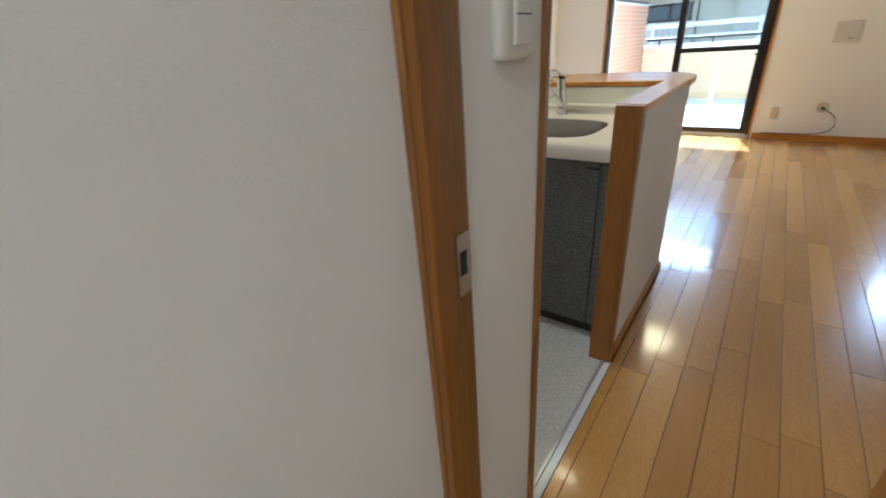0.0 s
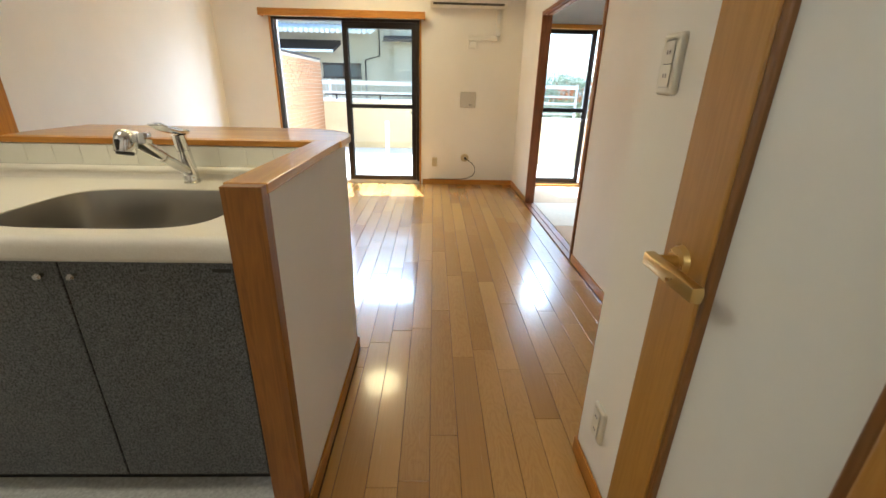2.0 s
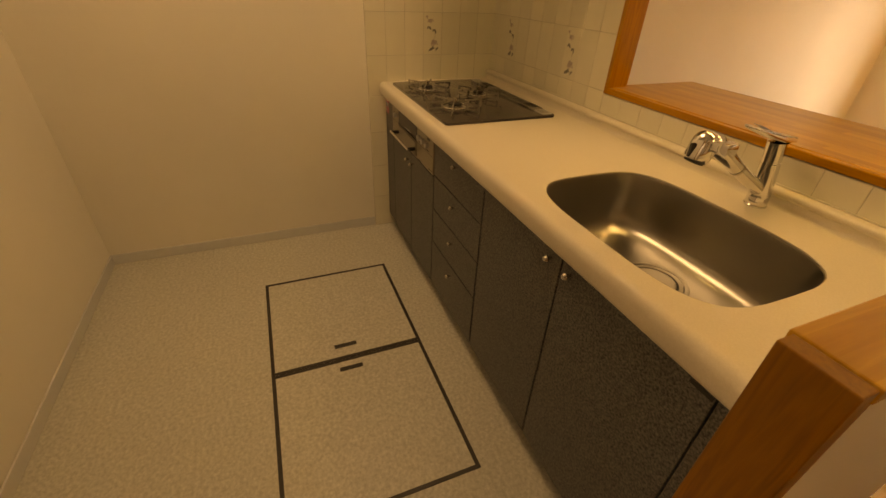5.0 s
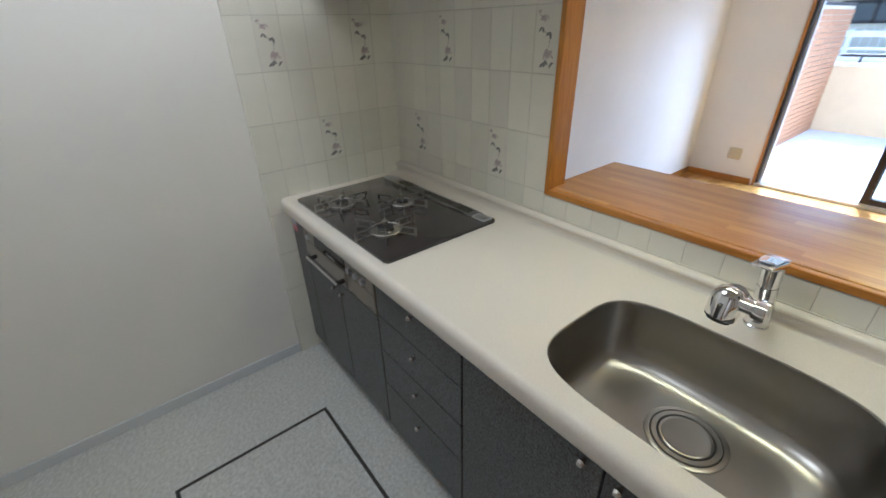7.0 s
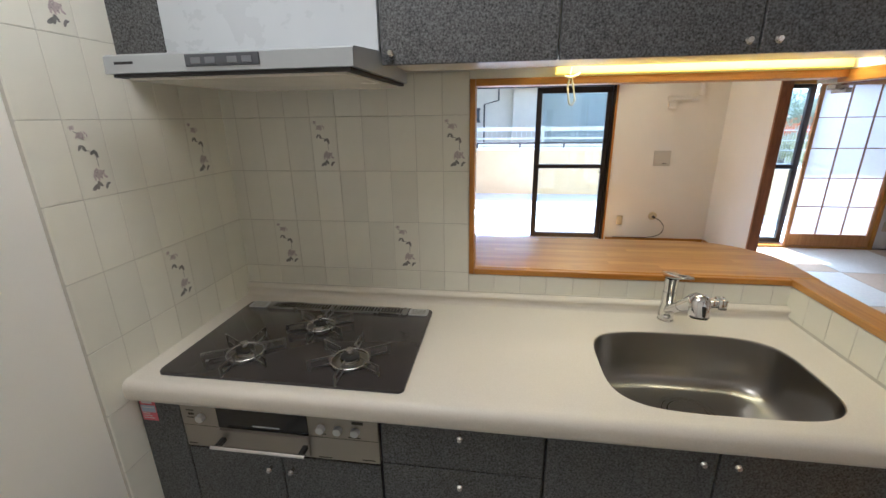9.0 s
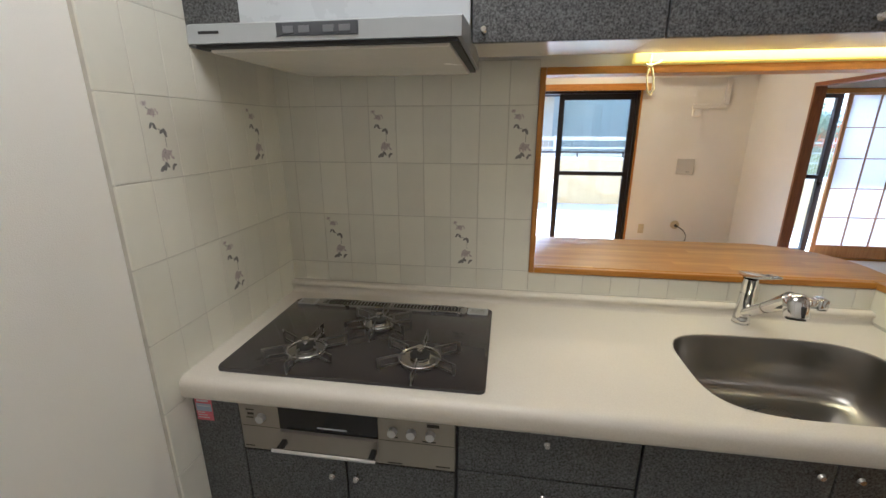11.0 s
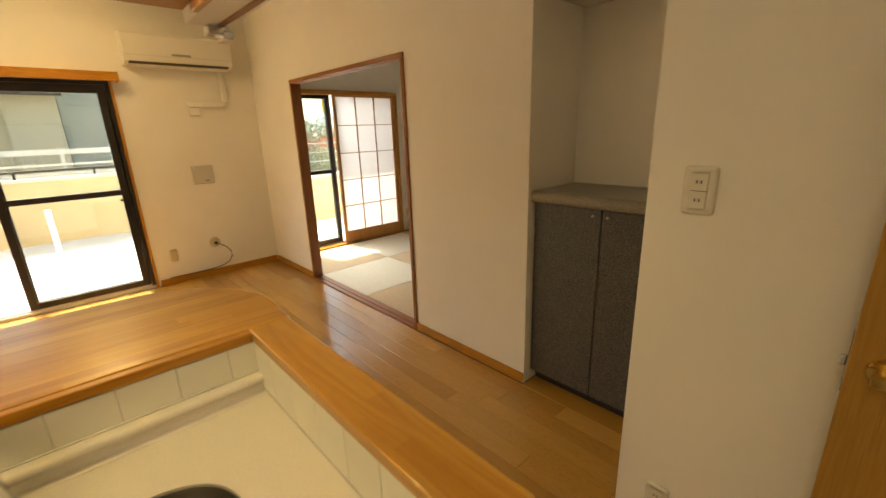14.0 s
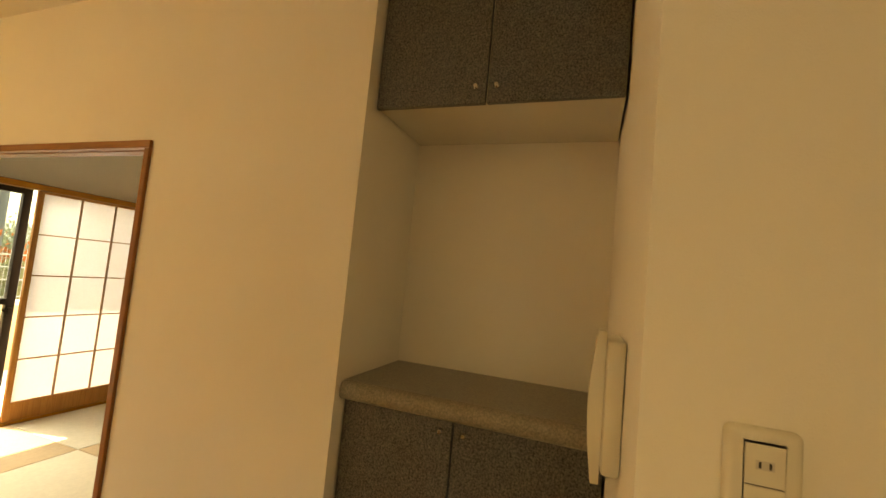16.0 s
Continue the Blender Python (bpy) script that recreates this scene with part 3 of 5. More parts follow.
# ---------------------------------------------------------------- doors and windows
def terrace_door(x0, x1, name, label, west=False):
    """Dark bronze sliding terrace door: outer frame and both sashes pushed together at one side."""
    d = thing(name, ((x0 + x1) / 2, 3.9, 0), label, "terrace door")
    y0, y1 = 3.832, 3.92
    mid = (x0 + x1) / 2 + (-0.09 if west else -0.05)
    part("frame_jamb", box(x0, x0 + 0.022, y0, y1, 0.03, 1.868, 0.002), ALU_DARK, d)
    part("frame_jamb", box(x1 - 0.03, x1, y0, y1, 0.03, 1.868, 0.002), ALU_DARK, d)
    if not west:
        part("screen_rail", box(x0 + 0.0225, x0 + 0.046, y0 + 0.050, y1, 0.041, 1.868, 0.002), ALU_LIGHT, d, "pale aluminium screen rail")
    part("frame_head", box(x0, x1, y0, y1, 1.869, 1.899, 0.002), ALU_DARK, d)
    part("frame_sill", boxes((x0, x1, y0, y1, 0.0, 0.029), (x0, x1, y0 + 0.02, y0 + 0.026, 0.029, 0.040), (x0, x1, y0 + 0.055, y0 + 0.061, 0.029, 0.040)), ALU_LIGHT, d, "pale aluminium track")
    for k, y in enumerate((3.842, 3.880)):
        a, b = (x0 + 0.023 + 0.008 * k, mid + 0.012 * k) if west else (mid + 0.012 * k, x1 - 0.031 - 0.008 * (1 - k))
        s = part("sash", boxes((a, a + 0.055, y, y + 0.03, 0.042, 1.866), (b - 0.055, b, y, y + 0.03, 0.042, 1.866), (a + 0.055, b - 0.055, y, y + 0.03, 1.800, 1.866),
                               (a + 0.055, b - 0.055, y, y + 0.03, 0.042, 0.095), (a + 0.055, b - 0.055, y, y + 0.03, 0.925, 0.972), bevel=0.002), ALU_DARK, d)
        for z0, z1 in ((0.095, 0.925), (0.972, 1.800)):
            g = part("pane", box(a + 0.055, b - 0.055, y + 0.012, y + 0.017, z0, z1), GLASS, s, "clear glass")
            g.visible_shadow = False
        if k == 0:
            part("latch", boxes((b - 0.045, b - 0.015, y - 0.014, y, 0.845, 0.900), (b - 0.075, b - 0.045, y - 0.012, y - 0.004, 0.870, 0.890), bevel=0.003), ALU_DARK, s, "crescent latch")
    return d


terrace_door(0.637, 2.333, "terrace_door", "dark bronze sliding terrace door, pushed open")
terrace_door(3.74, 5.28, "terrace_door", "dark bronze sliding terrace door behind the shoji", True)
dc = thing("door_casing", (1.5, Y_FAR, 0), "orange wooden casing round the terrace door", "casing")
part("casing_side", box(0.616, 0.636, 3.815, 3.90, 0.0, 1.90, 0.002), TRIM_Z, dc)
part("casing_side", box(2.334, 2.354, 3.815, 3.90, 0.0, 1.90, 0.002), TRIM_Z, dc)
cb = thing("curtain_box", (1.45, 3.75, 1.89), "orange wooden curtain box over the terrace door", "curtain box")
part("front_board", box(0.545, 2.40, 3.695, 3.713, 1.890, 1.962, 0.003), TRIM_X, cb)
part("top_board", box(0.563, 2.382, 3.714, 3.829, 1.944, 1.960, 0.002), TRIM_X, cb)
part("end_board", box(0.545, 0.562, 3.714, 3.829, 1.890, 1.960, 0.002), TRIM_Y, cb)
part("end_board", box(2.383, 2.40, 3.714, 3.829, 1.890, 1.960, 0.002), TRIM_Y, cb)
part("curtain_rail", box(0.60, 2.35, 3.755, 3.780, 1.925, 1.943, 0.002), ALU_LIGHT, cb, "pale curtain rail")

of = thing("opening_frame", (3.58, 2.1, 0), "reddish wooden frame of the open doorway to the tatami room", "door frame")
part("jamb", box(3.532, 3.628, 1.256, 1.284, 0.0, 1.842, 0.003), FRAME_Z, of)
part("jamb", box(3.532, 3.628, 2.884, 2.912, 0.0, 1.842, 0.003), FRAME_Z, of)
part("head", boxes((3.532, 3.562, 1.256, 2.912, 1.8425, 1.874), (3.578, 3.628, 1.256, 2.912, 1.8425, 1.874), (3.562, 3.578, 1.256, 2.912, 1.856, 1.874), bevel=0.002), FRAME_Y, of)
part("threshold", boxes((3.530, 3.566, 1.2845, 2.8835, -0.004, 0.010), (3.578, 3.628, 1.2845, 2.8835, -0.004, 0.010), (3.566, 3.578, 1.2845, 2.8835, -0.004, 0.003)), FRAME_Y, of, "grooved wooden threshold")

sf = thing("shoji_window", (4.5, 3.76, 0), "cedar frame of the shoji window", "frame")
part("head", box(3.70, 5.34, 3.735, 3.829, 1.840, 1.885, 0.002), TRIM_X, sf)
part("side", box(3.682, 3.72, 3.735, 3.829, 0.0, 1.839, 0.002), TRIM_Z, sf)
part("side", box(5.302, 5.34, 3.735, 3.829, 0.0, 1.839, 0.002), TRIM_Z, sf)
part("sill", box(3.721, 5.301, 3.735, 3.829, 0.0, 0.030, 0.002), TRIM_X, sf)


def shoji_screen():
    s = thing("shoji_screen", (4.85, 3.765, 0.03), "cedar shoji screen with white paper slid to one side", "shoji screen")
    x0, x1, z0, z1, y = 4.415, 5.300, 0.032, 1.838, 3.752
    part("stile", box(x0, x0 + 0.036, y, y + 0.028, z0, z1, 0.002), SHOJI_WOOD, s)
    part("stile", box(x1 - 0.036, x1, y, y + 0.028, z0, z1, 0.002), SHOJI_WOOD, s)
    part("rail", box(x0 + 0.036, x1 - 0.036, y, y + 0.028, z1 - 0.018, z1, 0.002), SHOJI_WOOD, s)
    part("rail", box(x0 + 0.036, x1 - 0.036, y, y + 0.028, z0, z0 + 0.142, 0.002), SHOJI_WOOD, s)
    a, b, lo, hi = x0 + 0.036, x1 - 0.036, z0 + 0.142, z1 - 0.018
    for k in (1, 2):
        x = a + (b - a) * k / 3
        part("upright_bar", box(x - 0.0045, x + 0.0045, y + 0.002, y + 0.019, lo, hi), SHOJI_BAR, s)
    for k in range(1, 5):
        z = lo + (hi - lo) * k / 5
        part("cross_bar", box(a, b, y + 0.0025, y + 0.0185, z - 0.0045, z + 0.0045), SHOJI_BAR, s)
    part("paper", box(a, b, y + 0.0195, y + 0.0202, lo, hi), SHOJI_PAPER, s, "white translucent paper")
    return s


shoji_screen()


# hall door, open against the wall
def hall_door():
    d = thing("hall_door", (2.90, -1.75, 0), "open light-brown door with two milky glass strips", "door")
    x0, x1, ya, yb = 2.892, 2.927, -1.748, -0.925
    cols = [(ya, -1.645), (-1.405, -1.290), (-1.035, yb)]
    for a, b in cols:
        part("stile", box(x0, x1, a, b, 0.008, 1.99, 0.004), DOOR_WOOD, d)
    for a, b in ((-1.645, -1.405), (-1.290, -1.035)):
        part("bottom_rail", box(x0, x1, a, b, 0.008, 0.135, 0.003), DOOR_WOOD, d)
        part("top_rail", box(x0, x1, a, b, 1.87, 1.99, 0.003), DOOR_WOOD, d)
        part("glazing_bead", boxes((x0 + 0.003, x1 - 0.003, a, a + 0.014, 0.135, 1.87), (x0 + 0.003, x1 - 0.003, b - 0.014, b, 0.135, 1.87),
                                   (x0 + 0.003, x1 - 0.003, a + 0.014, b - 0.014, 0.135, 0.149), (x0 + 0.003, x1 - 0.003, a + 0.014, b - 0.014, 1.856, 1.87), bevel=0.003), DOOR_BEAD, d, "dark glazing bead")
        part("glass_strip", box(x0 + 0.013, x1 - 0.013, a + 0.014, b - 0.014, 0.149, 1.856), MILK_GLASS, d, "milky glass")
    bm = rod((x0, -0.975, 0.945), (x0 - 0.008, -0.975, 0.945), 0.026, 0.022, 28)
    rod((x0 - 0.007, -0.975, 0.945), (x0 - 0.040, -0.975, 0.945), 0.0095, seg=16, bm=bm)
    h = part("lever_handle", bm, BRASS, d, "satin brass lever handle", 35)
    bar = profile_bar([(x0 - 0.052, 0.934), (x0 - 0.036, 0.932), (x0 - 0.033, 0.945), (x0 - 0.036, 0.957), (x0 - 0.052, 0.955)], "y", -1.092, -0.960)
    bmesh.ops.bevel(bar, geom=list(bar.edges), offset=0.003, segments=2, affect="EDGES", profile=0.5)
    part("lever", bar, BRASS, h, "flat brass lever", 35)
    part("latch_plate", box(x0 + 0.008, x1 - 0.008, yb, yb + 0.002, 0.88, 1.01), PEWTER, d, "steel latch plate")
    part("latch_bolt", box(x0 + 0.011, x1 - 0.011, yb + 0.002, yb + 0.012, 0.935, 0.955, 0.002), CHROME, d, "steel latch bolt")
    return d


hall_door()
hf = thing("hall_door_frame", (2.6, -1.8, 0), "brown wooden frame of the hall door", "door frame")
part("strike_jamb", boxes((2.196, 2.2135, -1.84, -1.755, 0.0, 2.05), bevel=0.003), JAMB_Z, hf)
part("stop", box(2.214, 2.226, -1.838, -1.806, 0.0, 2.04, 0.002), POST_Z, hf, "darker door stop")
part("hinge_jamb", box(2.945, 2.978, -1.85, -1.755, 0.0, 2.05, 0.003), DOOR_WOOD, hf)
part("head", box(2.2265, 2.944, -1.84, -1.755, 2.020, 2.055, 0.003), DOOR_WOOD, hf)
sp = part("strike_plate", boxes((2.2136, 2.2150, -1.785, -1.760, 0.925, 1.005)), PEWTER, hf, "steel strike plate")
part("strike_hole", box(2.2150, 2.2156, -1.780, -1.767, 0.952, 0.982), BLACK, sp, "dark latch hole")
ct = thing("corner_trim", (2.15, -1.59, 0), "brown wooden edging on the wall end", "trim")
part("edging", box(2.072, 2.212, -1.5595, -1.540, 0.0, 2.05, 0.004), JAMB_Z, ct)


# ---------------------------------------------------------------- kitchen
FRONT = -0.62


def knob(parent, x, y, z, axis="y"):
    """Small turned nickel knob that stands out of a front."""
    d = Vector((0, -1, 0)) if axis == "y" else Vector((-1, 0, 0))
    p = Vector((x, y, z))
    bm = rod(p, p + d * 0.010, 0.0045, seg=12)
    rod(p + d * 0.010, p + d * 0.016, 0.0065, 0.0095, 14, bm)
    rod(p + d * 0.016, p + d * 0.022, 0.0095, 0.006, 14, bm)
    return part("knob", bm, PEWTER, parent, "satin nickel knob", 40)


def front(name, parent, x0, x1, z0, z1, y=FRONT, t=0.018):
    return part(name, box(x0 + 0.0015, x1 - 0.0015, y, y + t, z0 + 0.0015, z1 - 0.0015, 0.0025), LAMINATE, parent)


def base_unit(name, label, x0, x1):
    c = thing(name, ((x0 + x1) / 2, -0.3, 0), label, "base cabinet", "base cabinets under the worktop")
    if name == "sink_cabinet":
        part("body", boxes((x0, x0 + 0.016, FRONT + 0.019, -0.02, 0.076, 0.775), (x1 - 0.016, x1, FRONT + 0.019, -0.02, 0.076, 0.775), (x0 + 0.016, x1 - 0.016, FRONT + 0.019, -0.02, 0.076, 0.092),
                           (x0 + 0.016, x1 - 0.016, -0.030, -0.02, 0.092, 0.775), (x0 + 0.016, x1 - 0.016, FRONT + 0.019, FRONT + 0.028, 0.092, 0.775)), LAMINATE, c)
    else:
        part("body", box(x0, x1, FRONT + 0.019, -0.02, 0.076, 0.775), LAMINATE, c)
    part("plinth", box(x0, x1, -0.565, -0.550, 0.0, 0.075), BLACK, c, "black recessed plinth")
    return c


hc = base_unit("hob_cabinet", "charcoal speckled cabinet under the gas hob", 0.002, 0.7435)
front("side_panel", hc, 0.002, 0.142, 0.076, 0.782)
for a, b, kx in ((0.143, 0.440, 0.404), (0.441, 0.742, 0.472)):
    knob(front("door", hc, a, b, 0.076, 0.618), kx, FRONT, 0.572)
st = part("warning_sticker", box(0.012, 0.062, FRONT - 0.0012, FRONT, 0.700, 0.776), STICKER_PINK, hc, "pink and white warning sticker")
part("sticker_band", box(0.014, 0.060, FRONT - 0.0018, FRONT - 0.0012, 0.730, 0.754), plain("pale blue sticker print", (0.45, 0.55, 0.68), 0.4), st, "pale blue printed band")
part("sticker_line", box(0.018, 0.056, FRONT - 0.0024, FRONT - 0.0018, 0.7455, 0.7485), STICKER_WHITE, st)
part("sticker_line", box(0.018, 0.052, FRONT - 0.0018, FRONT - 0.0012, 0.760, 0.766), STICKER_WHITE, st)
for k in range(3):
    part("sticker_line", box(0.016, 0.050 - 0.006 * k, FRONT - 0.0018, FRONT - 0.0012, 0.708 + 0.008 * k, 0.7105 + 0.008 * k), STICKER_WHITE, st)
du = base_unit("drawer_cabinet", "charcoal speckled cabinet with four drawers", 0.745, 1.1885)
for z0, z1, kz in ((0.630, 0.782, 0.748), (0.475, 0.629, 0.585), (0.312, 0.474, 0.423), (0.076, 0.311, 0.262)):
    knob(front("drawer", du, 0.746, 1.1875, z0, z1), 0.966, FRONT, kz)
su = base_unit("sink_cabinet", "charcoal speckled two-door cabinet under the sink", 1.190, 2.080)
knob(front("door", su, 1.191, 1.6035, 0.076, 0.782), 1.562, FRONT, 0.742)
knob(front("door", su, 1.6045, 2.022, 0.076, 0.782), 1.640, FRONT, 0.742)
front("filler", su, 2.0225, 2.079, 0.076, 0.782)
part("name_tag", box(1.972, 2.018, FRONT - 0.001, FRONT, 0.752, 0.761), BLACK, su, "small dark name tag")


def sink_outline(inset=0.0, seg=56):
    """Rounded trough outline."""
    cx, cy, a, b = 1.650, -0.382, 0.292 - inset, 0.206 - inset
    pts = []
    for k in range(seg):
        t = 2 * math.pi * k / seg
        c, s = math.cos(t), math.sin(t)
        e = 0.52
        x = math.copysign(abs(c) ** e, c)
        y = math.copysign(abs(s) ** e, s)
        pts.append((cx + a * x, cy + b * y))
    return pts


def worktop():
    w = thing("worktop", (1.0, -0.3, 0.78), "cream solid-surface kitchen worktop with rounded front edge", "worktop")
    bm = bmesh.new()
    x0, x1, y0, y1, z = 0.0, 2.080, -0.628, -0.018, 0.85
    outer = [bm.verts.new(p) for p in ((x0, y0, z), (x1, y0, z), (x1, y1, z), (x0, y1, z))]
    hole = sink_outline()
    inner = [bm.verts.new((x, y, z)) for x, y in hole]
    lower = [bm.verts.new((x, y, z - 0.003)) for x, y in hole]
    es = [bm.edges.new((outer[k], outer[(k + 1) % 4])) for k in range(4)]
    n = len(inner)
    es += [bm.edges.new((inner[k], inner[(k + 1) % n])) for k in range(n)]
    bmesh.ops.triangle_fill(bm, use_beauty=True, edges=es)
    for k in range(n):
        bm.faces.new((inner[k], inner[(k + 1) % n], lower[(k + 1) % n], lower[k]))
    part("top", bm, WORKTOP, w)
    sec = [(-0.628, 0.85)]
    for k in range(1, 8):
        a = radians(90 * k / 7)
        sec.append((-0.628 - 0.024 * math.sin(a), 0.826 + 0.024 * math.cos(a)))
    sec += [(-0.652, 0.800), (-0.646, 0.788), (-0.632, 0.784), (-0.628, 0.784)]
    part("front_edge", profile_bar(sec, "x", x0, x1), WORKTOP, w, "", 50)
    part("back_ridge", profile_bar([(-0.018, 0.85), (-0.040, 0.851), (-0.031, 0.854), (-0.0275, 0.860), (-0.0275, 0.874), (-0.0345, 0.879), (-0.0360, 0.886), (-0.0320, 0.893), (-0.022, 0.8955), (-0.004, 0.896), (-0.004, 0.85)], "x", x0, x1), WORKTOP, w, "", 50)
    part("sealant", box(x0, x1, -0.012, -0.0065, 0.8962, 0.8985), GROUT, w, "grey sealant line")
    return w


worktop()


def sink():
    s = thing("kitchen_sink", (1.632, -0.378, 0.66), "brushed stainless steel sink bowl set into the worktop", "sink")
    bm = bmesh.new()
    rings = [[bm.verts.new((x, y, z)) for x, y in sink_outline(i)] for i, z in ((-0.003, 0.8468), (0.002, 0.8460), (0.004, 0.838), (0.012, 0.740), (0.020, 0.700), (0.034, 0.678), (0.060, 0.668), (0.100, 0.665), (0.150, 0.663))]
    n = len(rings[0])
    for r0, r1 in zip(rings, rings[1:]):
        for k in range(n):
            bm.faces.new((r0[k], r0[(k + 1) % n], r1[(k + 1) % n], r1[k]))
    bm.faces.new(rings[-1])
    part("bowl", bm, STEEL, s, "", 40)
    c = (1.652, -0.345, 0.664)
    part("drain_ring", lathe([(0.088, 0.0), (0.088, 0.0012), (0.084, 0.0028), (0.0765, 0.0028), (0.0755, 0.0005)], c, 48), STEEL, s, "flat steel drain ring", 40)
    part("inner_ring", lathe([(0.0735, 0.0005), (0.0725, 0.0030), (0.0620, 0.0034), (0.0605, 0.0005)], c, 48), STEEL, s, "inner steel ring", 40)
    part("drain_gap", lathe([(0.0756, 0.0002), (0.0756, 0.0006), (0.0500, 0.0006)], c, 48), BLACK, s, "dark drain gap")
    part("drain_cover", lathe([(0.0565, 0.0008), (0.0565, 0.0032), (0.0535, 0.0048), (0.049, 0.0040), (0.004, 0.0044)], c, 48), STEEL, s, "round steel drain cover", 40)
    return s


sink()


def faucet():
    f = thing("kitchen_faucet", (1.651, -0.075, 0.85), "chrome single-lever kitchen faucet with pull-out spout", "faucet")
    c = (1.651, -0.072, 0.85)
    part("base", lathe([(0.027, 0.0), (0.027, 0.004), (0.025, 0.006), (0.025, 0.020), (0.0245, 0.021), (0.0245, 0.034)], c), CHROME, f, "", 40)
    bm = rod((1.651, -0.074, 0.8845), (1.647, -0.083, 0.965), 0.0245, 0.0215, 28)
    rod((1.647, -0.0831, 0.9655), (1.645, -0.089, 1.018), 0.0205, 0.0225, 28, bm)
    part("body", bm, CHROME, f, "", 40)
    lev = bmesh.new()
    rows = [(-0.058, 1.019, 1.031, 0.024), (-0.105, 1.022, 1.040, 0.025), (-0.150, 1.034, 1.050, 0.022), (-0.208, 1.057, 1.064, 0.020)]
    rings = [[lev.verts.new((1.644 + sx * w, y, z)) for sx, z in ((-1, z0), (1, z0), (1, z1), (-1, z1))] for y, z0, z1, w in rows]
    for a, b in zip(rings, rings[1:]):
        for k in range(4):
            lev.faces.new((a[k], a[(k + 1) % 4], b[(k + 1) % 4], b[k]))
    lev.faces.new(rings[0][::-1])
    lev.faces.new(rings[-1])
    bmesh.ops.bevel(lev, geom=list(lev.edges), offset=0.003, segments=2, affect="EDGES", profile=0.5)
    l = part("lever", lev, CHROME, f, "flat chrome lever", 35)
    slot = box(-0.011, 0.011, -0.022, 0.022, 0.0, 0.0015)
    bmesh.ops.transform(slot, matrix=pose(1.644, -0.168, 1.0555, -20), verts=slot.verts)
    part("lever_slot", slot, GREY_BUTTON, l, "dull inset in the lever")
    part("spout", rod((1.650, -0.082, 0.892), (1.643, -0.190, 0.957), 0.0165, 0.0155, 22), CHROME, f, "", 40)
    part("spout_collar", rod((1.6428, -0.1905, 0.9575), (1.6424, -0.197, 0.9615), 0.0172, 0.0172, 22), PEWTER, f, "thin joint ring", 40)
    part("pull_out_grip", rod((1.6423, -0.1975, 0.962), (1.636, -0.300, 1.030), 0.0165, 0.0225, 22), CHROME, f, "chrome pull-out grip", 40)
    head = lathe([(0.0255, 0.0), (0.0275, 0.004), (0.0285, 0.020), (0.0295, 0.036), (0.0285, 0.048), (0.0245, 0.058), (0.0180, 0.0645), (0.0090, 0.0675)], (0, 0, 0), 32)
    axis = Vector((0.002, 0.024, 0.062)).normalized()
    bmesh.ops.transform(head, matrix=Matrix.Translation((1.632, -0.340, 0.992)) @ axis.to_track_quat("Z", "Y").to_matrix().to_4x4(), verts=head.verts)
    part("spray_head", head, CHROME, f, "round chrome spray head", 60)
    part("spray_face", rod((1.632, -0.3402, 0.9916), (1.6318, -0.3412, 0.988), 0.022, 0.021, 22), SOCKET_DARK, f, "dark spray face", 40)
    tab = box(1.652, 1.680, -0.342, -0.316, 1.022, 1.046, 0.005)
    box(1.676, 1.700, -0.346, -0.312, 1.018, 1.050, 0.004, 2, tab)
    part("spray_mark", box(1.6285, 1.6350, -0.3665, -0.3560, 1.004, 1.034, 0.001), SOCKET_DARK, f, "dark stripe on the spray head")
    part("switch_tab", tab, CHROME, f, "small spray switch", 40)
    return f


faucet()


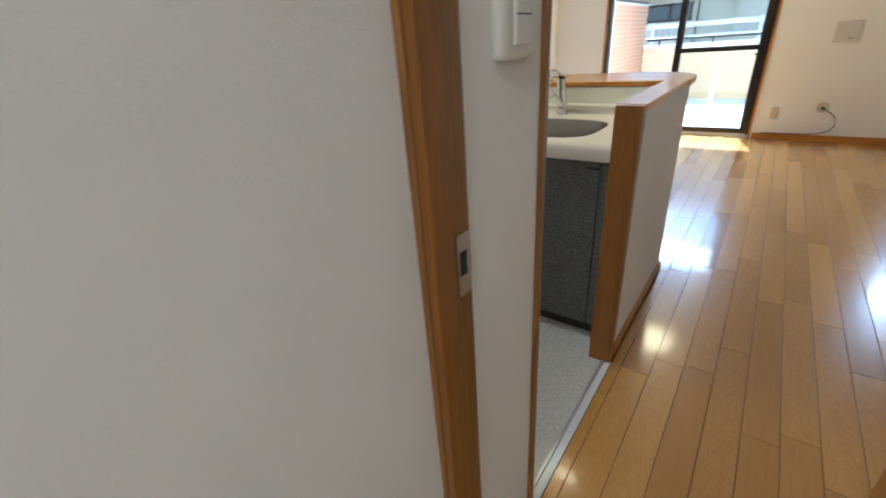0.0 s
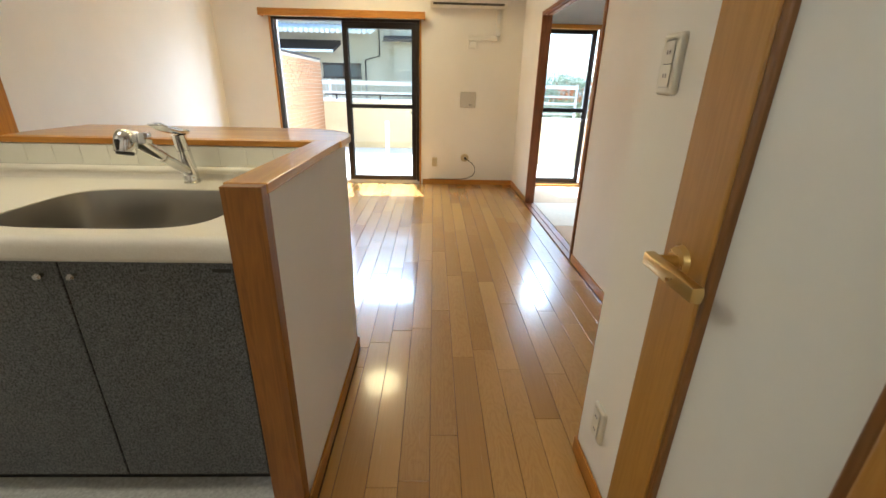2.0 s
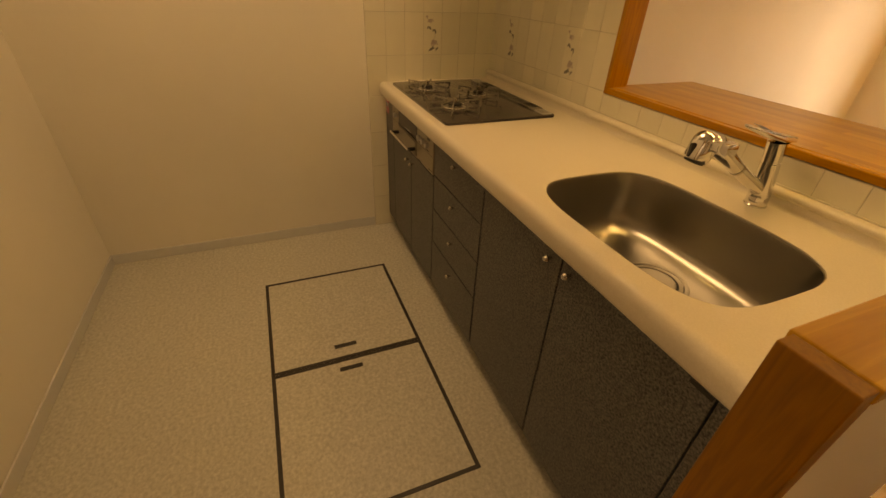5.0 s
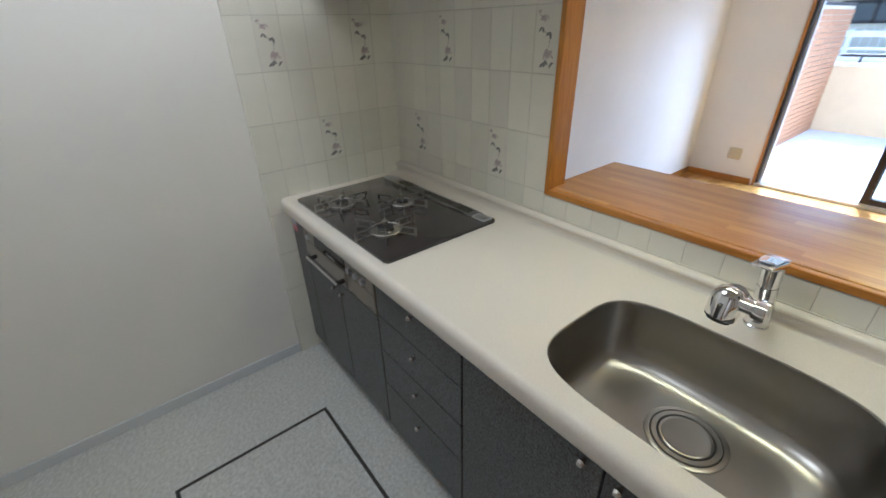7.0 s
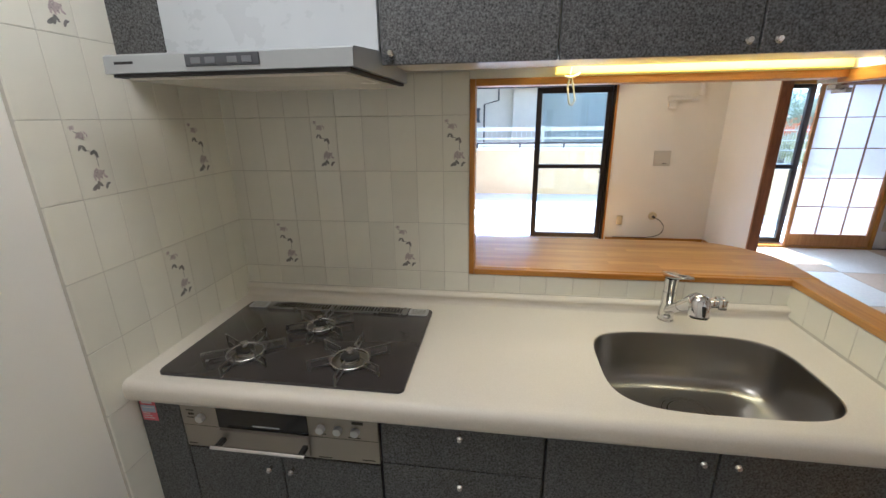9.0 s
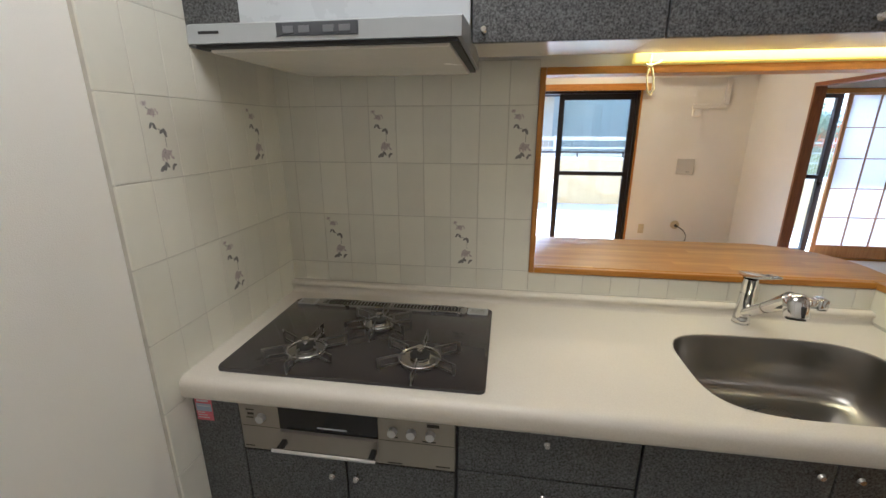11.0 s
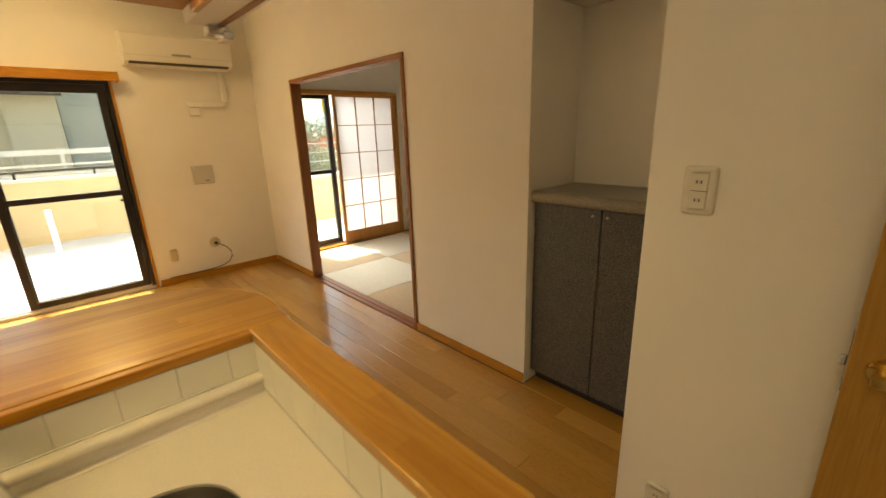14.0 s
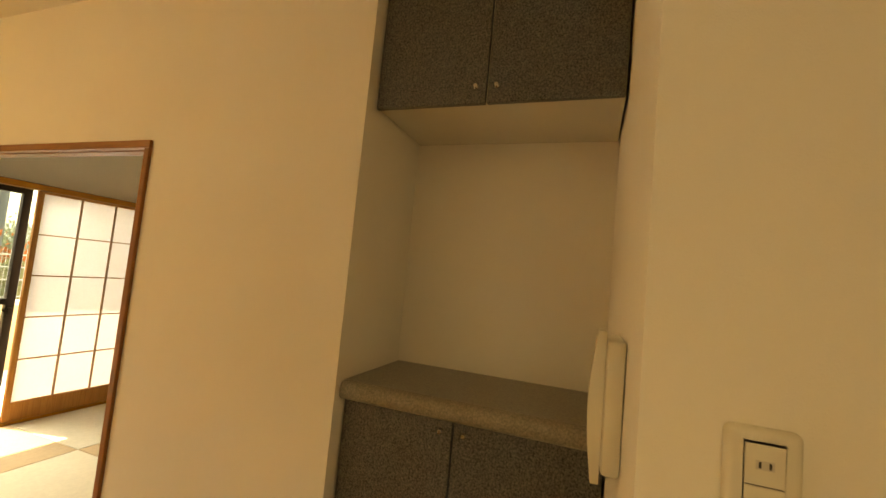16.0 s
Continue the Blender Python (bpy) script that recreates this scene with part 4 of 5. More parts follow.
def gas_hob():
    g = thing("gas_hob", (0.445, -0.36, 0.85), "built-in three-burner gas hob with grey glass top", "gas hob")
    part("glass_top", prism(round_rect(0.078, 0.812, -0.604, -0.112, 0.018), 0.8505, 0.860, 0.003), HOB_GLASS, g, "", 40)
    st = part("back_strip", prism(round_rect(0.168, 0.722, -0.170, -0.116, 0.010), 0.8602, 0.8650, 0.0015), TRIVET_STEEL, g, "steel exhaust frame", 40)
    for x0, x1 in ((0.190, 0.440), (0.450, 0.700)):
        v = part("exhaust_grille", box(x0, x1, -0.159, -0.127, 0.8651, 0.8656), BLACK, st, "black exhaust grille")
        k = 0
        while x0 + 0.004 + k * 0.0125 < x1 - 0.004:
            x = x0 + 0.004 + k * 0.0125
            part("grille_bar", box(x, x + 0.0035, -0.159, -0.127, 0.8657, 0.8675), TRIVET_STEEL, st)
            k += 1
    for x0, x1 in ((0.092, 0.164), (0.726, 0.798)):
        pad = part("corner_pad", prism(round_rect(x0, x1, -0.168, -0.118, 0.008), 0.8602, 0.8630, 0.001), ALU_LIGHT, g, "brushed end pad", 40)
        for k in range(4):
            part("rib", box(x0 + 0.010, x1 - 0.010, -0.158 + 0.010 * k, -0.155 + 0.010 * k, 0.8631, 0.8638), STEEL, pad)
    for cx, cy, r in ((0.287, -0.489, 0.054), (0.624, -0.487, 0.057), (0.448, -0.297, 0.047)):
        c = (cx, cy, 0.8602)
        part("drip_dish", lathe([(r * 0.98, 0.0), (r * 0.98, 0.0045), (r * 0.90, 0.0065), (r * 0.62, 0.0035), (r * 0.56, 0.003)], c, 36), STEEL, g, "round steel drip dish", 40)
        b = part("burner", lathe([(r * 0.50, 0.0032), (r * 0.50, 0.010), (r * 0.54, 0.0105), (r * 0.54, 0.0125), (r * 0.46, 0.013), (r * 0.46, 0.016)], c, 28), PEWTER, g, "steel burner base", 40)
        part("burner_cap", lathe([(r * 0.44, 0.0162), (r * 0.50, 0.0175), (r * 0.49, 0.0225), (r * 0.40, 0.0245), (r * 0.22, 0.025)], c, 28), BLACK, b, "black burner cap", 40)
        part("sensor", lathe([(r * 0.17, 0.0252), (r * 0.17, 0.040), (r * 0.20, 0.0402), (r * 0.20, 0.0445), (r * 0.12, 0.0455)], c, 16), PEWTER, b, "temperature sensor", 40)
        hoop = bmesh.new()
        tube([(cx + r * math.cos(a), cy + r * math.sin(a), 0.8715) for a in [2 * math.pi * k / 32 for k in range(33)]], 0.0034, 8, hoop)
        t = part("trivet", hoop, CHROME, g, "chrome pan support", 60)
        for k in range(6):
            a = math.pi / 6 + math.pi * k / 3
            u = Vector((math.cos(a), math.sin(a), 0))
            m = Vector((cx, cy, 0))
            fin = bmesh.new()
            # slotted sheet: outer upright, top strip, bottom strip
            for q0, q1, h0, h1 in ((0.056, 0.066, 0.8640, 0.8950), (-0.014, 0.056, 0.8885, 0.8950), (-0.002, 0.056, 0.8640, 0.8700), (-0.002, 0.006, 0.8700, 0.8885)):
                p0, p1, w = m + u * (r + q0), m + u * (r + q1), u.cross(Vector((0, 0, 1))) * 0.0010
                va = [fin.verts.new(p + w + Vector((0, 0, h))) for p, h in ((p0, h0), (p1, h0), (p1, h1), (p0, h1))]
                vb = [fin.verts.new(p - w + Vector((0, 0, h))) for p, h in ((p0, h0), (p1, h0), (p1, h1), (p0, h1))]
                fin.faces.new(va)
                fin.faces.new(vb[::-1])
                for i in range(4):
                    fin.faces.new((va[i], vb[i], vb[(i + 1) % 4], va[(i + 1) % 4]))
            foot = m + u * (r + 0.061)
            rod((foot.x, foot.y, 0.8600), (foot.x, foot.y, 0.864), 0.0025, seg=8, bm=fin)
            part("support_fin", fin, TRIVET_STEEL, t)
    y = FRONT
    p = part("grill_front", box(0.145, 0.741, y - 0.004, y + 0.016, 0.624, 0.782, 0.003), GRILL_STEEL, g, "bronze-grey grill front")
    w = part("grill_window", box(0.262, 0.538, y - 0.006, y - 0.0042, 0.703, 0.780, 0.0015), BLACK_GLOSS, p, "black grill window")
    part("window_mark", box(0.370, 0.452, y - 0.0068, y - 0.006, 0.716, 0.720), ALU_LIGHT, w)
    part("grill_flap", profile_bar([(y - 0.0045, 0.634), (y - 0.010, 0.634), (y - 0.012, 0.698), (y - 0.0045, 0.701)], "x", 0.264, 0.536), GRILL_STEEL, p, "tilted grill flap")
    hd = part("grill_handle", rod((0.258, y - 0.046, 0.668), (0.542, y - 0.046, 0.668), 0.006, seg=14), CHROME, p, "chrome bar handle", 40)
    for x in (0.268, 0.520):
        part("bracket", box(x, x + 0.014, y - 0.046, y - 0.0045, 0.660, 0.674, 0.002), BLACK, hd)
    for x, r in ((0.211, 0.0125), (0.577, 0.0125), (0.627, 0.0125), (0.677, 0.0125)):
        part("dial", rod((x, y - 0.0045, 0.733), (x, y - 0.018, 0.733), r, r * 0.9, 20), ALU_LIGHT, p, "round metal dial", 40)
    part("display", box(0.668, 0.700, y - 0.0052, y - 0.0042, 0.755, 0.764), BLACK, p, "small dark display")
    part("display_bar", box(0.1705, 0.188, y - 0.0052, y - 0.0042, 0.738, 0.744), BLACK, p)
    part("panel_seam", box(0.147, 0.260, y - 0.0048, y - 0.0042, 0.7015, 0.7025), BLACK, p)
    part("panel_seam", box(0.540, 0.739, y - 0.0048, y - 0.0042, 0.7015, 0.7025), BLACK, p)
    for x0, x1, z in ((0.165, 0.190, 0.752), (0.165, 0.186, 0.727), (0.565, 0.590, 0.712), (0.655, 0.690, 0.7085), (0.690, 0.728, 0.634), (0.152, 0.178, 0.634), (0.560, 0.600, 0.630)):
        part("printed_line", box(x0, x1, y - 0.0048, y - 0.0042, z, z + 0.003), BLACK, p)
    return g


gas_hob()


def range_hood():
    h = thing("range_hood", (0.45, -0.3, 1.65), "silver range hood with slim canopy and pale grey panel", "range hood")
    sec = [(-0.614, 1.658), (-0.612, 1.694), (-0.600, 1.699), (-0.435, 1.712), (-0.415, 1.712), (-0.115, 1.690), (-0.115, 1.658)]
    part("canopy", profile_bar(sec, "x", 0.158, 0.744), HOOD_SILVER, h, "silver slim canopy")
    part("canopy_rim", boxes((0.170, 0.735, -0.606, -0.590, 1.650, 1.6575), (0.170, 0.186, -0.589, -0.120, 1.650, 1.6575), (0.719, 0.735, -0.589, -0.120, 1.650, 1.6575)), BLACK, h, "dark inner rim")
    part("baffle_plate", box(0.188, 0.717, -0.586, -0.122, 1.6445, 1.6565, 0.004), CREAM_PANEL, h, "cream baffle plate")
    part("front_panel", box(0.156, 0.742, -0.412, -0.396, 1.7135, 2.30, 0.002), HOOD_PANEL, h, "plain pale grey front panel")
    part("back_box", box(0.160, 0.740, -0.395, 0.006, 1.7135, 2.30), WHITE_PANEL, h)
    cp = part("control_panel", box(0.363, 0.537, -0.6165, -0.6125, 1.667, 1.692, 0.001), plain("dark control strip", (0.075, 0.08, 0.09), 0.3), h, "dark control strip")
    for k in range(4):
        x = 0.378 + 0.034 * k + (0.018 if k > 1 else 0)
        part("button", box(x, x + 0.024, -0.6185, -0.6166, 1.672, 1.685, 0.001), plain("dark grey key", (0.17, 0.175, 0.19), 0.35) if k == 0 else bpy.data.materials["dark grey key"], cp)
    part("logo_bar", box(0.185, 0.232, -0.6140, -0.6128, 1.6765, 1.682), BLACK, h, "small dark lettering bar")
    return h


range_hood()
fp = thing("hood_filler", (0.08, -0.2, 1.66), "charcoal speckled filler panel beside the hood", "filler panel")
part("panel", box(0.002, 0.154, -0.412, -0.394, 1.690, 2.30, 0.002), LAMINATE, fp)
part("return", box(0.140, 0.1545, -0.393, -0.002, 1.690, 2.30), LAMINATE, fp)
part("underside", box(0.002, 0.139, -0.393, -0.002, 1.692, 1.706), CREAM_PANEL, fp)


def wall_unit(x0, x1, kx, label):
    c = thing("wall_cabinet", ((x0 + x1) / 2, -0.2, 1.69), label, "wall cabinet", "wall cabinets over the counter")
    part("body", box(x0, x1, -0.393, -0.115, 1.694, 2.30), CREAM_PANEL, c, "cream underside")
    d = part("door", box(x0 + 0.0015, x1 - 0.0015, -0.412, -0.3945, 1.680, 2.30, 0.0025), LAMINATE, c, "charcoal speckled door")
    knob(d, kx, -0.412, 1.706)
    return c


wall_unit(0.746, 1.1795, 0.775, "charcoal speckled wall cabinet beside the hood")
wall_unit(1.1805, 1.6120, 1.584, "charcoal speckled wall cabinet over the pass-through")
wall_unit(1.6130, 2.0780, 1.643, "charcoal speckled wall cabinet over the sink")
solid("cabinet_soffit", boxes((X_L, 2.078, -0.412, 0.006, 2.302, Z_C - 0.002)), WALLPAPER, "papered box above the wall cabinets", "soffit", W)


def cabinet_light():
    c = thing("cabinet_light", (1.6, -0.06, 1.68), "yellowed strip light under the wall cabinets with pull cord", "strip light")
    part("housing", box(1.21, 2.070, -0.112, -0.014, 1.735, 1.775), WHITE_PANEL, c, "white lamp housing")
    part("diffuser", box(1.215, 2.066, -0.040, -0.014, 1.678, 1.734, 0.004), TUBE_YELLOW, c, "lit yellowed diffuser")
    pts = [(1.262, -0.045, 1.735), (1.262, -0.047, 1.690), (1.255, -0.048, 1.640), (1.262, -0.050, 1.590), (1.272, -0.050, 1.583), (1.280, -0.050, 1.600), (1.272, -0.048, 1.645), (1.264, -0.047, 1.672)]
    part("pull_cord", tube(pts, 0.0030, 8), CORD, c, "yellowed pull cord loop", 60)
    part("cord_knot", tube([(1.245, -0.050, 1.672), (1.262, -0.050, 1.668), (1.285, -0.050, 1.676), (1.292, -0.050, 1.682)], 0.0042, 8), CORD, c, "", 60)
    return c


cabinet_light()

# underfloor storage hatch
def floor_hatch():
    h = thing("floor_hatch", (1.03, -1.075, 0), "grey vinyl two-part floor storage hatch with dark rims", "floor hatch")
    for x0, x1 in ((0.430, 1.0275), (1.0305, 1.628)):
        part("lid", box(x0 + 0.0135, x1 - 0.0135, -1.363, -0.787, 0.0002, 0.0022), VINYL, h)
        part("rim", boxes((x0, x0 + 0.013, -1.377, -0.773, 0.0002, 0.0032), (x1 - 0.013, x1, -1.377, -0.773, 0.0002, 0.0032),
                          (x0 + 0.013, x1 - 0.013, -1.377, -1.3635, 0.0002, 0.0032), (x0 + 0.013, x1 - 0.013, -0.7865, -0.773, 0.0002, 0.0032)), HATCH_LINE, h, "dark rim")
    for x in (0.955, 1.083):
        part("pull", box(x - 0.010, x + 0.010, -1.125, -1.035, 0.0024, 0.0046, 0.001), HATCH_LINE, h, "dark recessed pull")
    return h


floor_hatch()


# ---------------------------------------------------------------- niche with cabinets
def niche_base():
    c = thing("niche_cabinet", (3.78, -0.075, 0), "charcoal speckled two-door cabinet standing in the niche", "cabinet")
    part("body", box(3.614, 3.978, -0.455, 0.304, 0.07, 1.04), LAMINATE, c)
    part("plinth", box(3.650, 3.665, -0.455, 0.304, 0.0, 0.069), BLACK, c, "dark plinth")
    for a, b, ky in ((-0.455, -0.0575, -0.092), (-0.0555, 0.304, -0.022)):
        d = part("door", box(3.595, 3.613, a + 0.0015, b - 0.0015, 0.072, 1.040, 0.0025), LAMINATE, c)
        knob(d, 3.595, ky, 1.012, "x")
    return c


niche_base()
nt = thing("niche_worktop", (3.78, -0.075, 1.045), "grey-brown stone laminate top on the niche cabinet", "worktop")
part("board", box(3.5905, 3.978, -0.458, 0.306, 1.0415, 1.100), NICHE_TOP, nt)
part("front_edge", profile_bar([(3.590, 1.0415), (3.574, 1.045), (3.566, 1.056), (3.564, 1.071), (3.566, 1.086), (3.574, 1.0965), (3.590, 1.100)], "y", -0.458, 0.306), NICHE_TOP, nt, "rounded front edge", 50)


def niche_wall_unit():
    c = thing("niche_wall_cabinet", (3.78, -0.075, 1.98), "charcoal speckled wall cabinet hung in the niche", "wall cabinet")
    part("body", box(3.614, 3.978, -0.455, 0.304, 1.982, Z_C - 0.01), CREAM_PANEL, c, "cream underside")
    for a, b, ky in ((-0.455, -0.0675, -0.100), (-0.0655, 0.304, -0.036)):
        d = part("door", box(3.595, 3.613, a + 0.0015, b - 0.0015, 1.975, Z_C - 0.02, 0.0025), LAMINATE, c)
        knob(d, 3.595, ky, 2.022, "x")
    return c


niche_wall_unit()


# ---------------------------------------------------------------- switches, sockets, plates
def wall_socket(name, label, at, normal, w=0.07, h=0.12, kind="double"):
    """A wall plate on a wall that faces the given way (a unit vector along x or y)."""
    s = thing(name, at, label, "switch" if kind in ("switch",) else "outlet")
    n = Vector(normal)
    side = Vector((0, 0, 1)).cross(n)
    c = Vector(at)

    def slab(u0, u1, v0, v1, d0, d1, bev=0.0):
        a, b = c + side * u0 + n * d0, c + side * u1 + n * d1
        return box(min(a.x, b.x), max(a.x, b.x), min(a.y, b.y), max(a.y, b.y), c.z + v0, c.z + v1, bev, 3)

    plate = SOCKET if kind != "yellow" else YELLOW_CREAM
    part("plate", slab(-w / 2, w / 2, -h / 2, h / 2, -0.008, 0.013, 0.009), plate, s, "", 50)
    n = n.copy()
    c = c + n * 0.003
    if kind in ("double", "low"):
        # flat grey slab: shade of the gap round the insert, put in as colour
        part("shade_rim", slab(-0.0205, 0.0205, -0.0480, 0.0480, 0.0095, 0.0100), GREY_BUTTON, s, "grey rim painted as the shade round the insert")
        for v in (-0.023, 0.023):
            m = part("socket", slab(-0.0192, 0.0192, v - 0.0222, v + 0.0222, 0.0101, 0.0122, 0.0006), SOCKET, s)
            part("slot_recess", slab(-0.009, 0.009, v - 0.005, v + 0.005, 0.0123, 0.0126), GREY_PLATE, m)
            for u in (-0.005, 0.005):
                part("slot", slab(u - 0.0013, u + 0.0013, v - 0.0035, v + 0.0035, 0.0127, 0.0130), SOCKET_DARK, m)
        part("seam", slab(-0.018, 0.018, -0.0007, 0.0007, 0.0101, 0.0108), SOCKET_DARK, s)
    elif kind == "switch":
        part("rocker", slab(-0.018, 0.018, -0.046, 0.046, 0.0101, 0.0150, 0.002), SOCKET, s)
        part("rocker_seam", slab(-0.018, 0.018, -0.016, -0.0145, 0.0151, 0.0155), SOCKET_DARK, s)
    elif kind == "yellow":
        part("insert", slab(-0.014, 0.014, -0.030, 0.030, 0.0101, 0.0115, 0.0006), YELLOW_CREAM, s)
    return s


wall_socket("wall_outlet", "ivory double wall outlet at chest height", (3.0245, -0.590, 1.243), (-1, 0, 0), 0.076, 0.124)
wall_socket("wall_outlet", "ivory double wall outlet above the skirting", (3.0245, -0.590, 0.250), (-1, 0, 0), 0.070, 0.115, "low")
wall_socket("light_switch", "ivory rocker light switch on the hall wall end", (2.2055, -1.645, 1.235), (1, 0, 0), 0.075, 0.125, "switch")
wall_socket("wall_outlet", "ivory-yellow outlet near the terrace door", (2.528, 3.8295, 0.285), (0, -1, 0), 0.065, 0.115, "yellow")
wall_socket("wall_outlet", "ivory-yellow outlet below the west window wall", (0.392, 3.8295, 0.284), (0, -1, 0), 0.115, 0.115, "yellow")
wall_socket("wall_outlet", "ivory outlet on the tatami room wall", (5.49, 3.8295, 0.265), (0, -1, 0), 0.070, 0.115, "yellow")
bp = thing("blank_plate", (2.925, 3.82, 1.05), "pale grey square blank plate on the wall", "wall plate")
part("plate", box(2.832, 3.020, 3.815, 3.8295, 0.958, 1.138, 0.004), GREY_PLATE, bp)
part("lettering", box(2.935, 2.975, 3.8140, 3.8149, 0.985, 0.992), SOCKET_DARK, bp, "small grey lettering bar")
ts = thing("antenna_socket", (2.915, 3.82, 0.345), "round antenna socket with a black cable hanging down", "antenna socket")
part("plate", rod((2.915, 3.8295, 0.345), (2.915, 3.815, 0.345), 0.052, 0.046, 28), YELLOW_CREAM, ts, "", 40)
part("plug", rod((2.918, 3.8148, 0.340), (2.922, 3.785, 0.335), 0.016, 0.013, 16), SOCKET_DARK, ts, "black plug", 40)
part("cable", tube([(2.922, 3.786, 0.335), (2.95, 3.772, 0.325), (3.00, 3.775, 0.29), (3.045, 3.79, 0.23), (3.05, 3.80, 0.17), (3.02, 3.808, 0.115), (2.95, 3.812, 0.083), (2.85, 3.813, 0.070), (2.70, 3.813, 0.068), (2.46, 3.813, 0.068)], 0.0045, 8), CABLE, ts, "thin black cable", 60)
ip = thing("intercom_phone", (3.42, -0.44, 1.25), "ivory wall intercom handset beside the niche", "intercom")
part("base", box(3.22, 3.36, -0.4615, -0.430, 1.13, 1.36, 0.008), SOCKET, ip, "", 40)
arc = [(-0.4295 + 0.014 + 0.012 * math.sin(math.pi * k / 12), 1.112 + 0.262 * k / 12) for k in range(13)]
hs = bmesh.new()
low = [hs.verts.new((3.232, y, z)) for y, z in arc] + [hs.verts.new((3.232, -0.429, 1.374)), hs.verts.new((3.232, -0.429, 1.112))]
top = [hs.verts.new((3.284, y, z)) for y, z in arc] + [hs.verts.new((3.284, -0.429, 1.374)), hs.verts.new((3.284, -0.429, 1.112))]
for k in range(len(low)):
    hs.faces.new((low[k], low[(k + 1) % len(low)], top[(k + 1) % len(low)], top[k]))
hs.faces.new(low[::-1])
hs.faces.new(top)
part("handset", hs, SOCKET, ip, "curved ivory handset", 40)
part("panel", box(3.290, 3.352, -0.4295, -0.412, 1.135, 1.352, 0.004), AC_WHITE, ip, "button panel")
part("seam", box(3.2855, 3.2885, -0.4295, -0.420, 1.135, 1.352), SOCKET_DARK, ip)


# ---------------------------------------------------------------- living room fittings
def air_conditioner():
    a = thing("air_conditioner", (2.89, 3.73, 2.02), "warm white split air conditioner on the wall", "air conditioner")
    x0, x1 = 2.46, 3.31
    sec = [(3.829, 2.030), (3.700, 2.030), (3.650, 2.052), (3.628, 2.090), (3.620, 2.170), (3.632, 2.262), (3.660, 2.285), (3.829, 2.290)]
    part("casing", profile_bar(sec, "x", x0, x1), AC_WHITE, a, "", 35)
    part("louver", profile_bar([(3.6800, 2.0380), (3.6470, 2.0525), (3.6458, 2.0497), (3.6790, 2.0350)], "x", x0 + 0.03, x1 - 0.03), plain("dark air slot", (0.05, 0.04, 0.03), 0.5), a, "dark air outlet")
    part("lower_lip", profile_bar([(3.7100, 2.0290), (3.6790, 2.0345), (3.6760, 2.0290), (3.7060, 2.0200), (3.7800, 2.0200), (3.7800, 2.0290)], "x", x0 + 0.03, x1 - 0.03), AC_WHITE, a, "pale louver below the outlet")
    part("front_seam", box(x0 + 0.005, x1 - 0.005, 3.6185, 3.6215, 2.098, 2.101), GREY_PLATE, a)
    part("badge", box(2.81, 2.96, 3.6170, 3.6230, 2.106, 2.124), GREY_BUTTON, a, "grey badge")
    return a


air_conditioner()
pc = thing("pipe_cover", (3.0, 3.8, 1.68), "white wall cover where the air conditioner pipe enters", "pipe cover")
part("arm", box(2.895, 3.24, 3.795, 3.8295, 1.695, 1.745, 0.010), PIPE_COVER, pc)
part("riser", box(3.215, 3.270, 3.795, 3.8295, 1.747, 2.028, 0.010), PIPE_COVER, pc)
part("cap", box(2.905, 3.00, 3.790, 3.8295, 1.610, 1.693, 0.014), PIPE_COVER, pc)


def ceiling_lamp():
    c = thing("ceiling_lamp", (1.87, 2.93, Z_C), "round lit ceiling lamp with white shade", "ceiling lamp")
    cc = (1.87, 2.93, Z_C)
    part("base_ring", lathe([(0.245, -0.004), (0.245, -0.022), (0.225, -0.026)], cc, 40), DOOR_BEAD, c, "dark rim", 40)
    part("shade", lathe([(0.226, -0.0265), (0.230, -0.075), (0.215, -0.100), (0.15, -0.118), (0.02, -0.124)], cc, 40), LAMP_WHITE, c, "lit white shade", 60)
    return c


ceiling_lamp()


# ---------------------------------------------------------------- outside
solid("ground", boxes((-300, 300, 7.8, 600, -0.6, -0.30), (-300, -0.5, -300, 7.8, -0.6, -0.30), (6.6, 300, -300, 7.8, -0.6, -0.30)), SOIL, "grassy ground beyond the terrace", "ground", W)
solid("terrace_floor", boxes((-0.6, 6.6, 3.981, 7.8, -0.30, -0.06)), TERRACE, "pale concrete terrace floor", "terrace", W)
solid("terrace_roof", boxes((-0.6, 6.6, 3.981, 5.09, 2.46, 2.62)), TERRACE, "concrete balcony slab above the terrace", "balcony slab", W)
pw = thing("parapet", (1.3, 7.6, -0.06), "beige stucco terrace parapet wall", "parapet")
part("wall", box(-0.2, 3.35, 7.55, 7.70, -0.06, 0.86), STUCCO, pw)
part("coping", box(-0.2, 3.36, 7.53, 7.72, 0.861, 0.905, 0.006), plain("pale coping", (0.70, 0.66, 0.58), 0.7), pw, "pale coping")
pw2 = thing("parapet", (5, 5.85, -0.06), "beige stucco terrace parapet by the tatami room", "parapet")
part("wall", box(3.37, 6.6, 5.80, 5.95, -0.06, 0.68), STUCCO, pw2)
part("coping", box(3.37, 6.6, 5.78, 5.97, 0.681, 0.725, 0.006), plain("pale coping by tatami", (0.70, 0.66, 0.58), 0.7), pw2, "pale coping")
hr = thing("terrace_handrail", (1.3, 7.62, 0.905), "dark metal handrail on the parapet", "handrail")
part("rail", rod((0.26, 7.62, 1.005), (3.34, 7.62, 1.005), 0.018, seg=12), ALU_DARK, hr)
for k in range(4):
    part("bracket", box(0.48 + 0.9 * k, 0.51 + 0.9 * k, 7.61, 7.63, 0.905, 0.988), ALU_DARK, hr)


